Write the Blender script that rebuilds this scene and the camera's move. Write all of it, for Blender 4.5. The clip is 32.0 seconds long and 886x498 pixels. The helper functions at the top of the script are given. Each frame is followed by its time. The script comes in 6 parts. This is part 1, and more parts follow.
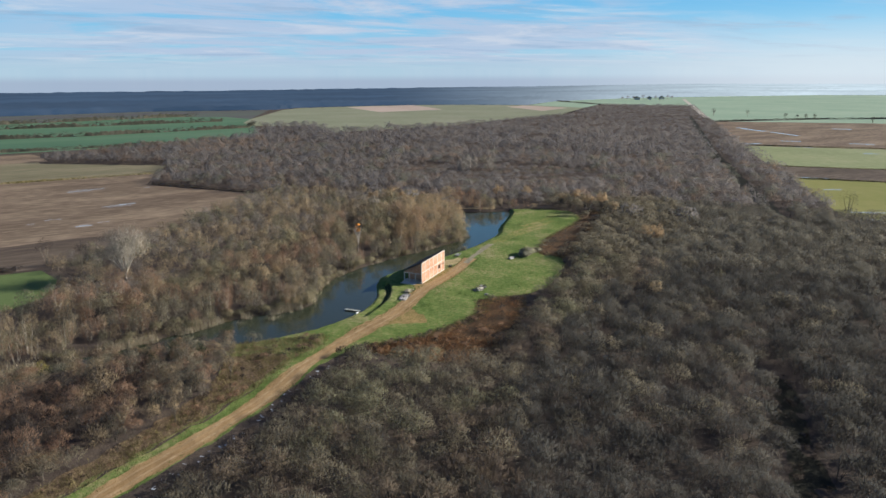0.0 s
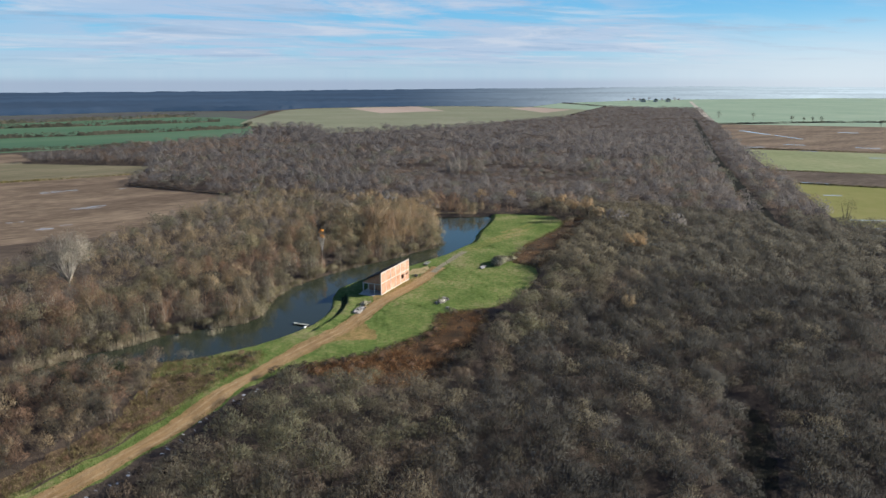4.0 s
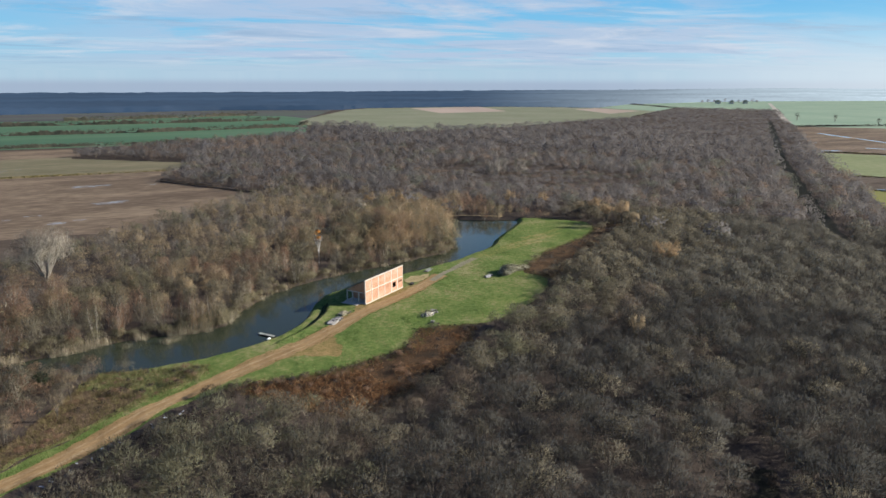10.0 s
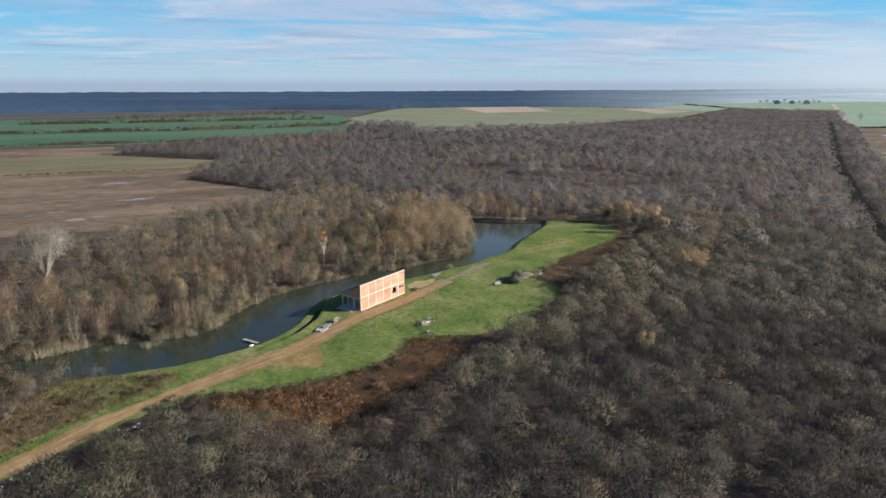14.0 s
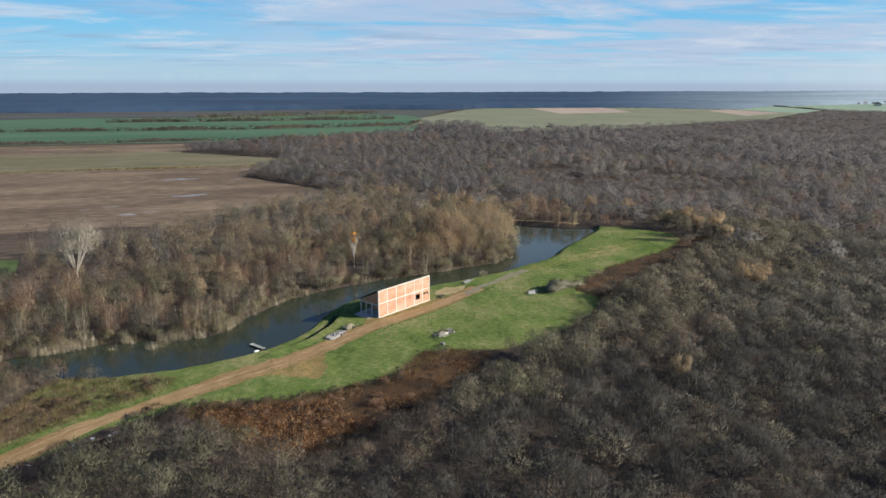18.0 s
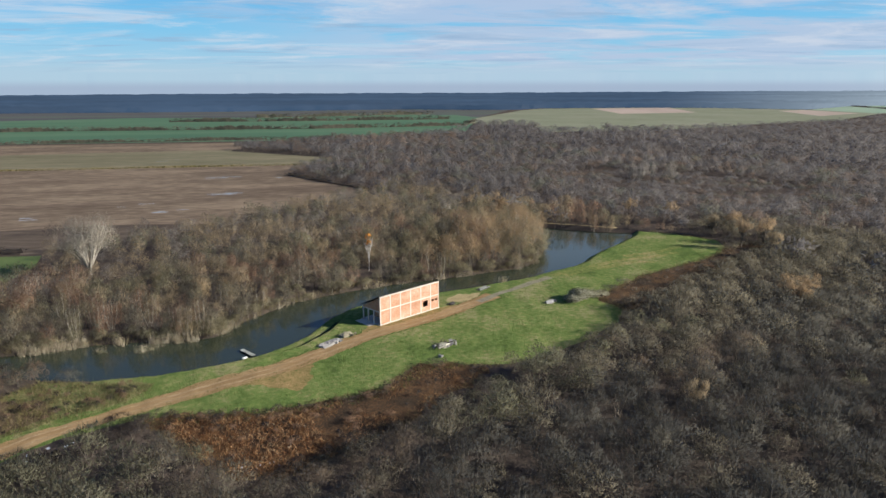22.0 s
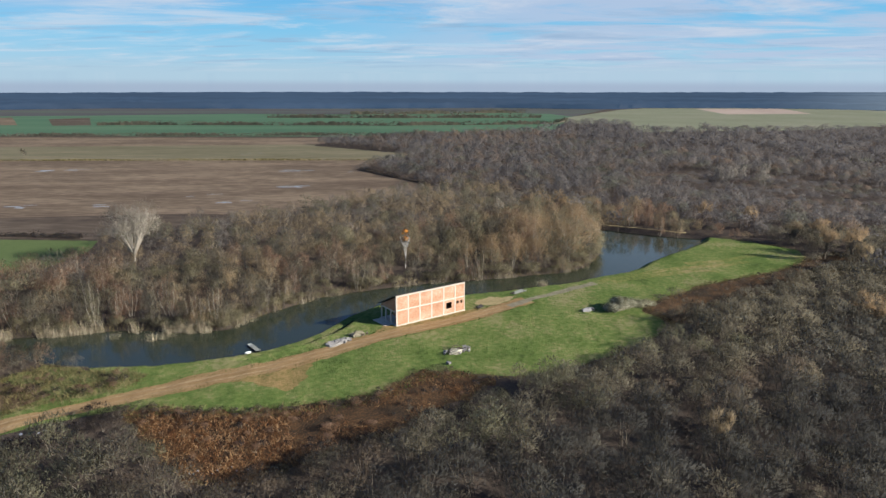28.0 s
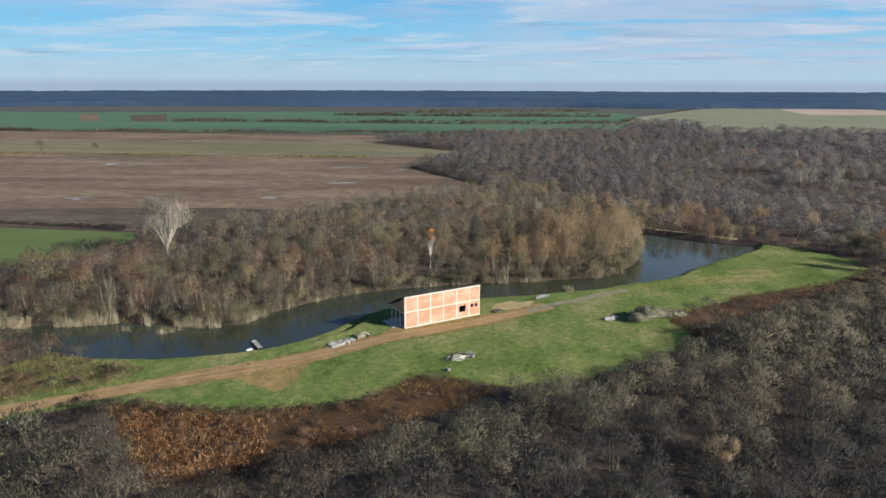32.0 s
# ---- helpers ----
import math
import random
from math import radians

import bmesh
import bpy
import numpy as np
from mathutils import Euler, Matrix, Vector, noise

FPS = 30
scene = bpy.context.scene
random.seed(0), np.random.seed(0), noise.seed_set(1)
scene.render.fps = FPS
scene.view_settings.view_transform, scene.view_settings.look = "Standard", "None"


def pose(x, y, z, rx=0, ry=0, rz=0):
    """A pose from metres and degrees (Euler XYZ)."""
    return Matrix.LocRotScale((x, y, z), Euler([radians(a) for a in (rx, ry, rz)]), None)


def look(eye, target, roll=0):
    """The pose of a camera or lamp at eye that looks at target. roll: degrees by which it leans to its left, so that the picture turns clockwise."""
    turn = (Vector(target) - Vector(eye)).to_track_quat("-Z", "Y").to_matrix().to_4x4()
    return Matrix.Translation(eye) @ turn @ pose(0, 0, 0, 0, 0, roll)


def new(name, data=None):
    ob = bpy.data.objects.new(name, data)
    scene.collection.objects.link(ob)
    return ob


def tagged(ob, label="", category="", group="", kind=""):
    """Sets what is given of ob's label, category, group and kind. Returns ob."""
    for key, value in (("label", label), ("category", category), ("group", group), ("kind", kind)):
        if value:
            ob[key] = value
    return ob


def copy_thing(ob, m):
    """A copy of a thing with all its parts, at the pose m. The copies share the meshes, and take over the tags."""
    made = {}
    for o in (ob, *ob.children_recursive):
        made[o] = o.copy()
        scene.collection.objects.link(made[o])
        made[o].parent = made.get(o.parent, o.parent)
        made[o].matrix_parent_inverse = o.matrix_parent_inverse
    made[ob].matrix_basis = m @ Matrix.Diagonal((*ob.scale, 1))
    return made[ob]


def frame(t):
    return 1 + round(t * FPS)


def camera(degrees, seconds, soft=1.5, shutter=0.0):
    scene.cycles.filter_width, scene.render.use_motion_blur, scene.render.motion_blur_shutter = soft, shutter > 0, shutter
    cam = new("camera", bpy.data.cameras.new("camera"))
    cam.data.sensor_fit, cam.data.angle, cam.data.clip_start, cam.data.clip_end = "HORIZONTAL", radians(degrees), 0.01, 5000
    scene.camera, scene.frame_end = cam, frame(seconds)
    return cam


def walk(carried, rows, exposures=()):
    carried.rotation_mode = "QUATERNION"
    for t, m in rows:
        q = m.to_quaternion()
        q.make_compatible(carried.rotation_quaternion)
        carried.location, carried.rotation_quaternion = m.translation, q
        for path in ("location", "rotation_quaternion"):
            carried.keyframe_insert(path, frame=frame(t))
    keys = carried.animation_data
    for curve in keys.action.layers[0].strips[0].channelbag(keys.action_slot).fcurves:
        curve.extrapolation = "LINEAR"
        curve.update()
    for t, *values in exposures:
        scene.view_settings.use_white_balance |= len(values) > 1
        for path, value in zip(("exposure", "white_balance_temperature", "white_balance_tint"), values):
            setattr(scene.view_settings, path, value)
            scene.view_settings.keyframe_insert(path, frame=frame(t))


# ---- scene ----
cam = camera(65.4, 32.0)
PATH = [
    (0, (-168.353, -77.751, 56.077), (-166.565, -76.994, 55.595), -0.2),
    (1, (-164.704, -79.228, 55.986), (-162.916, -78.472, 55.505), 0.2),
    (2, (-160.861, -80.875, 55.894), (-159.076, -80.11, 55.415), 0.1),
    (3, (-156.574, -82.592, 55.603), (-154.792, -81.82, 55.125), 0.1),
    (6, (-142.712, -87.081, 53.426), (-140.949, -86.264, 52.952), -0.0),
    (7, (-138.68, -88.71, 52.803), (-136.935, -87.854, 52.331), 0.2),
    (8, (-134.755, -90.11, 52.328), (-133.027, -89.22, 51.856), 0.1),
    (9, (-130.88, -91.425, 51.979), (-129.168, -90.504, 51.507), 0.0),
    (10, (-127.098, -92.954, 51.768), (-125.406, -91.998, 51.295), 0.1),
    (11, (-123.427, -94.387, 51.546), (-121.755, -93.398, 51.071), 0.1),
    (12, (-119.856, -95.665, 51.226), (-118.203, -94.643, 50.752), 0.2),
    (13, (-116.366, -96.623, 50.83), (-114.73, -95.574, 50.357), 0.2),
    (16, (-104.743, -98.748, 49.524), (-103.184, -97.588, 49.052), -0.0),
    (17, (-101.062, -99.39, 49.146), (-99.541, -98.18, 48.675), 0.1),
    (18, (-97.358, -100.053, 48.761), (-95.873, -98.799, 48.291), 0.1),
    (19, (-93.592, -100.728, 48.365), (-92.142, -99.434, 47.895), 0.1),
    (20, (-89.898, -101.133, 47.978), (-88.481, -99.802, 47.508), 0.0),
    (21, (-86.267, -101.522, 47.633), (-84.875, -100.164, 47.164), -0.1),
    (22, (-82.808, -101.978, 47.293), (-81.443, -100.593, 46.825), -0.1),
    (23, (-79.599, -102.383, 46.949), (-78.26, -100.973, 46.481), 0.1),
    (24, (-76.956, -102.841, 46.613), (-75.642, -101.407, 46.147), -0.1),
    (25, (-74.357, -103.422, 46.285), (-73.072, -101.962, 45.818), 0.0),
    (28, (-66.087, -104.707, 44.939), (-64.935, -103.141, 44.47), 0.1),
    (29, (-62.922, -104.943, 44.69), (-61.817, -103.343, 44.219), 0.2),
    (30, (-59.836, -105.282, 44.431), (-58.78, -103.651, 43.959), 0.3),
    (31, (-57.011, -105.768, 44.215), (-55.995, -104.112, 43.742), 0.3),
    (32, (-54.264, -106.483, 44.047), (-53.282, -104.806, 43.575), 0.2),
]
walk(cam, [(t, look(e, g, r)) for t, e, g, r in PATH], exposures=[(0, 0.9), (32, 0.9)])


from mathutils.geometry import tessellate_polygon

# ---- world, sun ----
SUN_AZ, SUN_EL = radians(-52), radians(23)
world = bpy.data.worlds.new("sky_world")
scene.world = world
world.use_nodes = True
wn, wl = world.node_tree.nodes, world.node_tree.links
wn.clear()


def wnode(kind, **kw):
    n = wn.new(kind)
    for k, v in kw.items():
        setattr(n, k, v)
    return n


def wmath(op, a, b=None, clamp=False):
    n = wnode("ShaderNodeMath", operation=op, use_clamp=clamp)
    for i, v in enumerate((a, b)):
        if v is None:
            continue
        if isinstance(v, (int, float)):
            n.inputs[i].default_value = v
        else:
            wl.new(v, n.inputs[i])
    return n.outputs[0]


def wmix(f, a, b):
    n = wnode("ShaderNodeMix", data_type="RGBA")
    for i, v in ((0, f), (6, a), (7, b)):
        if isinstance(v, (int, float)):
            n.inputs[i].default_value = v
        elif isinstance(v, tuple):
            n.inputs[i].default_value = (*v, 1)
        else:
            wl.new(v, n.inputs[i])
    return n.outputs[2]


sky = wnode("ShaderNodeTexSky", sky_type="NISHITA", sun_disc=False, sun_elevation=SUN_EL,
            sun_rotation=math.pi / 2 - SUN_AZ, altitude=100, air_density=1.0, dust_density=0.6, ozone_density=2.0)
way = wnode("ShaderNodeTexCoord").outputs["Generated"]
sep = wnode("ShaderNodeSeparateXYZ")
wl.new(way, sep.inputs[0])
zc = wmath("MAXIMUM", sep.outputs[2], 0.012)
comb = wnode("ShaderNodeCombineXYZ")
zz = wmath("ADD", zc, 0.05)
wl.new(wmath("DIVIDE", sep.outputs[0], zz), comb.inputs[0])
wl.new(wmath("DIVIDE", sep.outputs[1], zz), comb.inputs[1])


def cloud_layer(scale, detail, rough, lo, hi, shift, turn, stretch):
    m = wnode("ShaderNodeMapping")
    m.vector_type = "TEXTURE"
    m.inputs[1].default_value = (shift, shift * 0.7, 0)
    m.inputs[2].default_value = (0, 0, turn)
    m.inputs[3].default_value = (1, 1 / stretch, 1)
    wl.new(comb.outputs[0], m.inputs[0])
    n = wnode("ShaderNodeTexNoise")
    wl.new(m.outputs[0], n.inputs[0])
    for k, v in (("Scale", scale), ("Detail", detail), ("Roughness", rough), ("Distortion", 0.5)):
        n.inputs[k].default_value = v
    r = wnode("ShaderNodeMapRange", interpolation_type="SMOOTHSTEP")
    wl.new(n.outputs[0], r.inputs[0])
    r.inputs[1].default_value, r.inputs[2].default_value = lo, hi
    return r.outputs[0]


def band(v, lo, hi):
    r = wnode("ShaderNodeMapRange", interpolation_type="SMOOTHSTEP")
    wl.new(v, r.inputs[0])
    r.inputs[1].default_value, r.inputs[2].default_value = lo, hi
    return r.outputs[0]


up = sep.outputs[2]
veil = cloud_layer(0.36, 9, 0.64, 0.38, 0.54, 3.1, -0.75, 1.6)
streak = cloud_layer(0.55, 10, 0.66, 0.47, 0.68, 7.7, -0.85, 1.5)
gloom = cloud_layer(0.55, 8, 0.64, 0.50, 0.70, 1.4, -0.7, 2.0)
# clear blue towards the south-east above the low haze, and low in the north
clear_se = band(wmath("ADD", sep.outputs[1], wmath("MULTIPLY", up, -2.2)), -0.14, 0.04)
clear_n = wmath("SUBTRACT", 1.0, wmath("MULTIPLY", band(sep.outputs[0], 0.76, 0.40), band(up, 0.120, 0.070)))
veil = wmath("MULTIPLY", wmath("MULTIPLY", veil, clear_se), clear_n)
streak = wmath("MULTIPLY", streak, wmath("ADD", wmath("MULTIPLY", clear_se, 0.7), 0.3))
low = wnode("ShaderNodeValToRGB")
wl.new(wmath("MULTIPLY", up, 6.0), low.inputs[0])
for k, (p, c) in enumerate(((0.0, (4.6, 6.2, 7.7)), (0.2, (3.5, 6.2, 8.3)), (0.42, (2.1, 5.7, 8.6)), (0.7, (1.4, 4.8, 8.3)))):
    el = low.color_ramp.elements[k] if k < 2 else low.color_ramp.elements.new(p)
    el.position, el.color = p, (*[v / 10 for v in c], 1)
low10 = wnode("ShaderNodeVectorMath", operation="SCALE")
wl.new(low.outputs[0], low10.inputs[0])
low10.inputs[3].default_value = 10
tone = wnode("ShaderNodeMix", data_type="RGBA", blend_type="MULTIPLY")
tone.inputs[0].default_value = 1.0
wl.new(sky.outputs[0], tone.inputs[6])
tone.inputs[7].default_value = (0.62, 0.82, 1.15, 1)
col = wmix(wmath("MULTIPLY", band(up, 0.34, 0.10), 0.85), tone.outputs[2], low10.outputs[0])
thin_up = band(up, 0.36, 0.14)
col = wmix(wmath("MULTIPLY", wmath("MULTIPLY", veil, 0.82), thin_up), col, (4.7, 5.6, 7.3))
col = wmix(wmath("MULTIPLY", wmath("MULTIPLY", gloom, 0.8), thin_up), col, (3.0, 4.5, 6.4))
col = wmix(wmath("MULTIPLY", wmath("MULTIPLY", streak, 0.6), thin_up), col, (6.5, 7.0, 7.9))
col = wmix(wmath("MULTIPLY", band(up, 0.034, 0.012), 0.75), col, (4.3, 6.0, 7.3))
col = wmix(wmath("MULTIPLY", band(up, 0.006, -0.006), 0.7), col, (3.4, 4.1, 5.5))
glow = wmath("MULTIPLY", band(sep.outputs[1], 0.35, -0.15), band(up, 0.10, 0.0))
col = wmix(wmath("MULTIPLY", glow, 0.7), col, (7.6, 8.4, 9.0))
bg = wnode("ShaderNodeBackground")
wl.new(col, bg.inputs[0])
bg.inputs[1].default_value = 0.055
wl.new(bg.outputs[0], wnode("ShaderNodeOutputWorld").inputs[0])

sun = new("sun", bpy.data.lights.new("sun", "SUN"))
sun.data.energy, sun.data.angle, sun.data.color = 5.0, radians(0.6), (1.0, 0.94, 0.85)
sun.matrix_world = look((math.cos(SUN_EL) * math.cos(SUN_AZ) * 200, math.cos(SUN_EL) * math.sin(SUN_AZ) * 200, math.sin(SUN_EL) * 200), (0, 0, 0))


# ---- materials ----
def material(name, stops, scale=1.0, rough=0.9, fine=None, bump=0.0, bump_scale=20.0, island=0.0, metal=0.0, stretch=None, spec=0.03, objrand=0.0, thin=0.0, sheer=0.0):
    """Noise at two scales through a colour ramp; bump; variation per island or per object."""
    mat = bpy.data.materials.new(name)
    mat.use_nodes = True
    nt = mat.node_tree
    b = nt.nodes["Principled BSDF"]
    b.inputs["Roughness"].default_value = rough
    b.inputs["Metallic"].default_value = metal
    b.inputs["Specular IOR Level"].default_value = spec
    geo = nt.nodes.new("ShaderNodeNewGeometry")
    vec = geo.outputs["Position"]
    if stretch:
        mp = nt.nodes.new("ShaderNodeMapping")
        mp.vector_type = "TEXTURE"
        mp.inputs[2].default_value = (0, 0, -stretch[0])
        mp.inputs[3].default_value = (1 / stretch[1], 1 / stretch[2], 1)
        nt.links.new(vec, mp.inputs[0])
        vec = mp.outputs[0]

    def tex(s, detail=4, r=0.55):
        n = nt.nodes.new("ShaderNodeTexNoise")
        nt.links.new(vec, n.inputs[0])
        n.inputs["Scale"].default_value, n.inputs["Detail"].default_value, n.inputs["Roughness"].default_value = s, detail, r
        return n.outputs[0]

    def m(op, a, c, d=None):
        n = nt.nodes.new("ShaderNodeMath")
        n.operation = op
        for i, v in enumerate((a, c, d)):
            if v is None:
                continue
            if isinstance(v, (int, float)):
                n.inputs[i].default_value = v
            else:
                nt.links.new(v, n.inputs[i])
        return n.outputs[0]

    f = tex(scale, 5)
    if fine:
        f = m("ADD", m("MULTIPLY", f, 1 - fine[1]), m("MULTIPLY", tex(fine[0], 3, 0.6), fine[1]))
    if island:
        f = m("MULTIPLY_ADD", m("SUBTRACT", geo.outputs["Random Per Island"], 0.5), island, f)
    if objrand:
        oi = nt.nodes.new("ShaderNodeObjectInfo")
        f = m("MULTIPLY_ADD", m("SUBTRACT", oi.outputs["Random"], 0.5), objrand, f)
    ramp = nt.nodes.new("ShaderNodeValToRGB")
    nt.links.new(f, ramp.inputs[0])
    e = ramp.color_ramp.elements
    for i, (p, c) in enumerate(stops):
        el = e[i] if i < 2 else e.new(p)
        el.position, el.color = p, (*c, 1)
    nt.links.new(ramp.outputs[0], b.inputs["Base Color"])
    if thin:
        tr = nt.nodes.new("ShaderNodeBsdfTranslucent")
        mx = nt.nodes.new("ShaderNodeMixShader")
        mx.inputs[0].default_value = thin
        nt.links.new(ramp.outputs[0], tr.inputs[0])
        nt.links.new(b.outputs[0], mx.inputs[1])
        nt.links.new(tr.outputs[0], mx.inputs[2])
        nt.links.new(mx.outputs[0], nt.nodes["Material Output"].inputs[0])
        if sheer:
            # a bundle of fine twigs covers only part of its outline
            gap, mg = nt.nodes.new("ShaderNodeBsdfTransparent"), nt.nodes.new("ShaderNodeMixShader")
            mg.inputs[0].default_value = sheer
            nt.links.new(mx.outputs[0], mg.inputs[1])
            nt.links.new(gap.outputs[0], mg.inputs[2])
            nt.links.new(mg.outputs[0], nt.nodes["Material Output"].inputs[0])
    if bump:
        bn = nt.nodes.new("ShaderNodeBump")
        bn.inputs["Strength"].default_value, bn.inputs["Distance"].default_value = bump, 0.3
        nt.links.new(tex(bump_scale, 4, 0.65), bn.inputs["Height"])
        nt.links.new(bn.outputs[0], b.inputs["Normal"])
    return mat


M = {}
M["litter"] = material("leaf_litter", [(0.3, (0.0341, 0.0274, 0.0238)), (0.5, (0.0729, 0.058, 0.0475)), (0.7, (0.1166, 0.0895, 0.0654))], 0.25, 0.95, (3.0, 0.5), 0.8, 2.0)
M["grass"] = material("lawn_grass", [(0.35, (0.066, 0.098, 0.027)), (0.45, (0.104, 0.154, 0.040)), (0.53, (0.156, 0.188, 0.060)), (0.62, (0.250, 0.228, 0.108))], 0.075, 0.9, (0.9, 0.42), 0.9, 3.0)
M["grass_dry"] = material("dry_lawn_grass", [(0.35, (0.0891, 0.1078, 0.0324)), (0.45, (0.1404, 0.1694, 0.048)), (0.53, (0.2106, 0.2068, 0.072)), (0.62, (0.3375, 0.2508, 0.1296))], 0.075, 0.9, (0.9, 0.42), 0.9, 3.0)
M["dirt"] = material("track_dirt", [(0.3, (0.175, 0.111, 0.053)), (0.5, (0.281, 0.182, 0.089)), (0.7, (0.398, 0.288, 0.157))], 0.22, 0.95, (2.2, 0.45), 0.5, 4.0, stretch=(0.0, 0.35, 1.4))
M["gravel"] = material("grey_gravel", [(0.3, (0.135, 0.1216, 0.0805)), (0.6, (0.27, 0.2432, 0.1725))], 0.5, 0.95, (6.0, 0.5), 0.6, 8.0)
M["sandy"] = material("bare_sand", [(0.3, (0.21, 0.165, 0.08)), (0.6, (0.40, 0.32, 0.17))], 0.4, 0.95, (4.0, 0.5), 0.4, 5.0)
M["rut"] = material("packed_rut_dirt", [(0.3, (0.19, 0.125, 0.064)), (0.5, (0.295, 0.205, 0.110)), (0.7, (0.42, 0.32, 0.195))], 0.3, 0.95, (3.0, 0.5), 0.4, 5.0)
M["worn"] = material("worn_grass", [(0.36, (0.132, 0.130, 0.041)), (0.47, (0.218, 0.161, 0.065)), (0.6, (0.310, 0.213, 0.095))], 0.5, 0.95, (2.5, 0.5), 0.6, 4.0)
# dark green for the shadow painted below the lawn's edge
M["shadow_grass"] = material("shadow_dark_grass", [(0.36, (0.022, 0.030, 0.012)), (0.6, (0.045, 0.058, 0.022))], 0.6, 0.8, (3.0, 0.5), 0.6, 4.0)
# dark soil that carries the trees' shade along ditch and lane
M["wet_shade_soil"] = material("wet_shaded_ditch_soil", [(0.35, (0.014, 0.015, 0.012)), (0.6, (0.032, 0.031, 0.022))], 0.5, 0.8, (2.5, 0.5), 0.8, 3.0)
M["soil"] = material("cut_scrub_soil", [(0.38, (0.026, 0.022, 0.017)), (0.47, (0.050, 0.036, 0.024)), (0.55, (0.105, 0.058, 0.029)), (0.66, (0.155, 0.100, 0.050))], 0.16, 0.95, (3.5, 0.55), 0.9, 3.0)
M["plough"] = material("ploughed_soil", [(0.36, (0.0941, 0.0692, 0.0505)), (0.48, (0.1421, 0.1065, 0.0757)), (0.56, (0.192, 0.1456, 0.1027)), (0.64, (0.2448, 0.1865, 0.1288))], 0.035, 0.95, (0.35, 0.5), 0.3, 0.8, stretch=(0.60, 0.38, 1.3))
M["plough_dark"] = material("ploughed_soil_dark", [(0.36, (0.058, 0.045, 0.036)), (0.5, (0.090, 0.070, 0.054)), (0.64, (0.14, 0.112, 0.085))], 0.03, 0.95, (0.3, 0.5), 0.3, 0.8, stretch=(0.60, 0.38, 1.3))
M["stubble"] = material("stubble_field", [(0.36, (0.115, 0.105, 0.064)), (0.5, (0.155, 0.140, 0.088)), (0.64, (0.23, 0.195, 0.13))], 0.02, 0.95, (0.25, 0.5), stretch=(0.62, 0.2, 1.6))
M["pinkish"] = material("bare_field", [(0.3, (0.2898, 0.2277, 0.1863)), (0.7, (0.4278, 0.345, 0.2829))], 0.01, 0.95, (0.1, 0.4))
M["plough_far"] = material("dusky_field", [(0.36, (0.062, 0.062, 0.066)), (0.5, (0.088, 0.086, 0.084)), (0.6, (0.085, 0.105, 0.080))], 0.006, 0.95, (0.08, 0.35), stretch=(0.62, 0.2, 1.6))
M["crop"] = material("winter_wheat", [(0.3, (0.0551, 0.11, 0.0696)), (0.5, (0.076, 0.1408, 0.084)), (0.7, (0.1092, 0.1595, 0.102))], 0.01, 0.9, (0.12, 0.35), stretch=(0.62, 0.2, 1.6))
# paler copy of the wheat, brightened to stand in for distance haze
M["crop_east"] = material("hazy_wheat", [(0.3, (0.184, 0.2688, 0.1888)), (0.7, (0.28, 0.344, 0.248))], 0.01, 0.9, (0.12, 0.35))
M["crop_near"] = material("winter_wheat_near", [(0.3, (0.075, 0.108, 0.040)), (0.6, (0.105, 0.140, 0.055))], 0.05, 0.9, (0.8, 0.4))
M["crop_pale"] = material("pale_meadow", [(0.3, (0.1559, 0.1654, 0.1079)), (0.5, (0.1896, 0.1993, 0.1314)), (0.7, (0.236, 0.2247, 0.1642))], 0.012, 0.9, (0.12, 0.4))
M["meadow_east"] = material("wet_meadow", [(0.3, (0.1553, 0.1792, 0.0868)), (0.5, (0.2025, 0.224, 0.1148)), (0.7, (0.27, 0.266, 0.154))], 0.02, 0.9, (0.2, 0.5))
M["yellowgreen"] = material("yellow_meadow", [(0.3, (0.1437, 0.161, 0.0418)), (0.7, (0.2185, 0.2012, 0.077))], 0.015, 0.9, (0.15, 0.4))
M["drygrass"] = material("dry_grass_ground", [(0.38, (0.0657, 0.0616, 0.037)), (0.46, (0.1186, 0.1389, 0.048)), (0.53, (0.1578, 0.1568, 0.063)), (0.64, (0.2597, 0.2386, 0.115))], 0.3, 0.95, (2.5, 0.5), 0.9, 3.0)
M["bank_litter"] = material("bank_leaf_litter", [(0.36, (0.060, 0.042, 0.028)), (0.48, (0.115, 0.080, 0.050)), (0.6, (0.20, 0.145, 0.088))], 0.5, 0.95, (3.0, 0.5), 0.9, 3.0)
M["twig"] = material("scrub_twigs", [(0.25, (0.1134, 0.1021, 0.0778)), (0.45, (0.1832, 0.1651, 0.1219)), (0.6, (0.2385, 0.2114, 0.1506)), (0.78, (0.2734, 0.2281, 0.1571))], 0.10, 0.9, (0.9, 0.3), island=0.08, thin=0.5, sheer=0.33)
M["twig_mauve"] = material("mauve_scrub_twigs", [(0.25, (0.0904, 0.0861, 0.0732)), (0.45, (0.1463, 0.1392, 0.1152)), (0.6, (0.1904, 0.1782, 0.1419)), (0.78, (0.2183, 0.1923, 0.1479))], 0.10, 0.9, (0.9, 0.3), island=0.08, thin=0.5, sheer=0.33)
# darker, greyer copy of the scrub twigs
M["twig_darker"] = material("darker_scrub_twigs", [(0.25, (0.0559, 0.0546, 0.0505)), (0.45, (0.0902, 0.0883, 0.0794)), (0.6, (0.1175, 0.113, 0.0979)), (0.78, (0.1348, 0.1221, 0.1022))], 0.10, 0.9, (0.9, 0.3), island=0.08, thin=0.5, sheer=0.33)
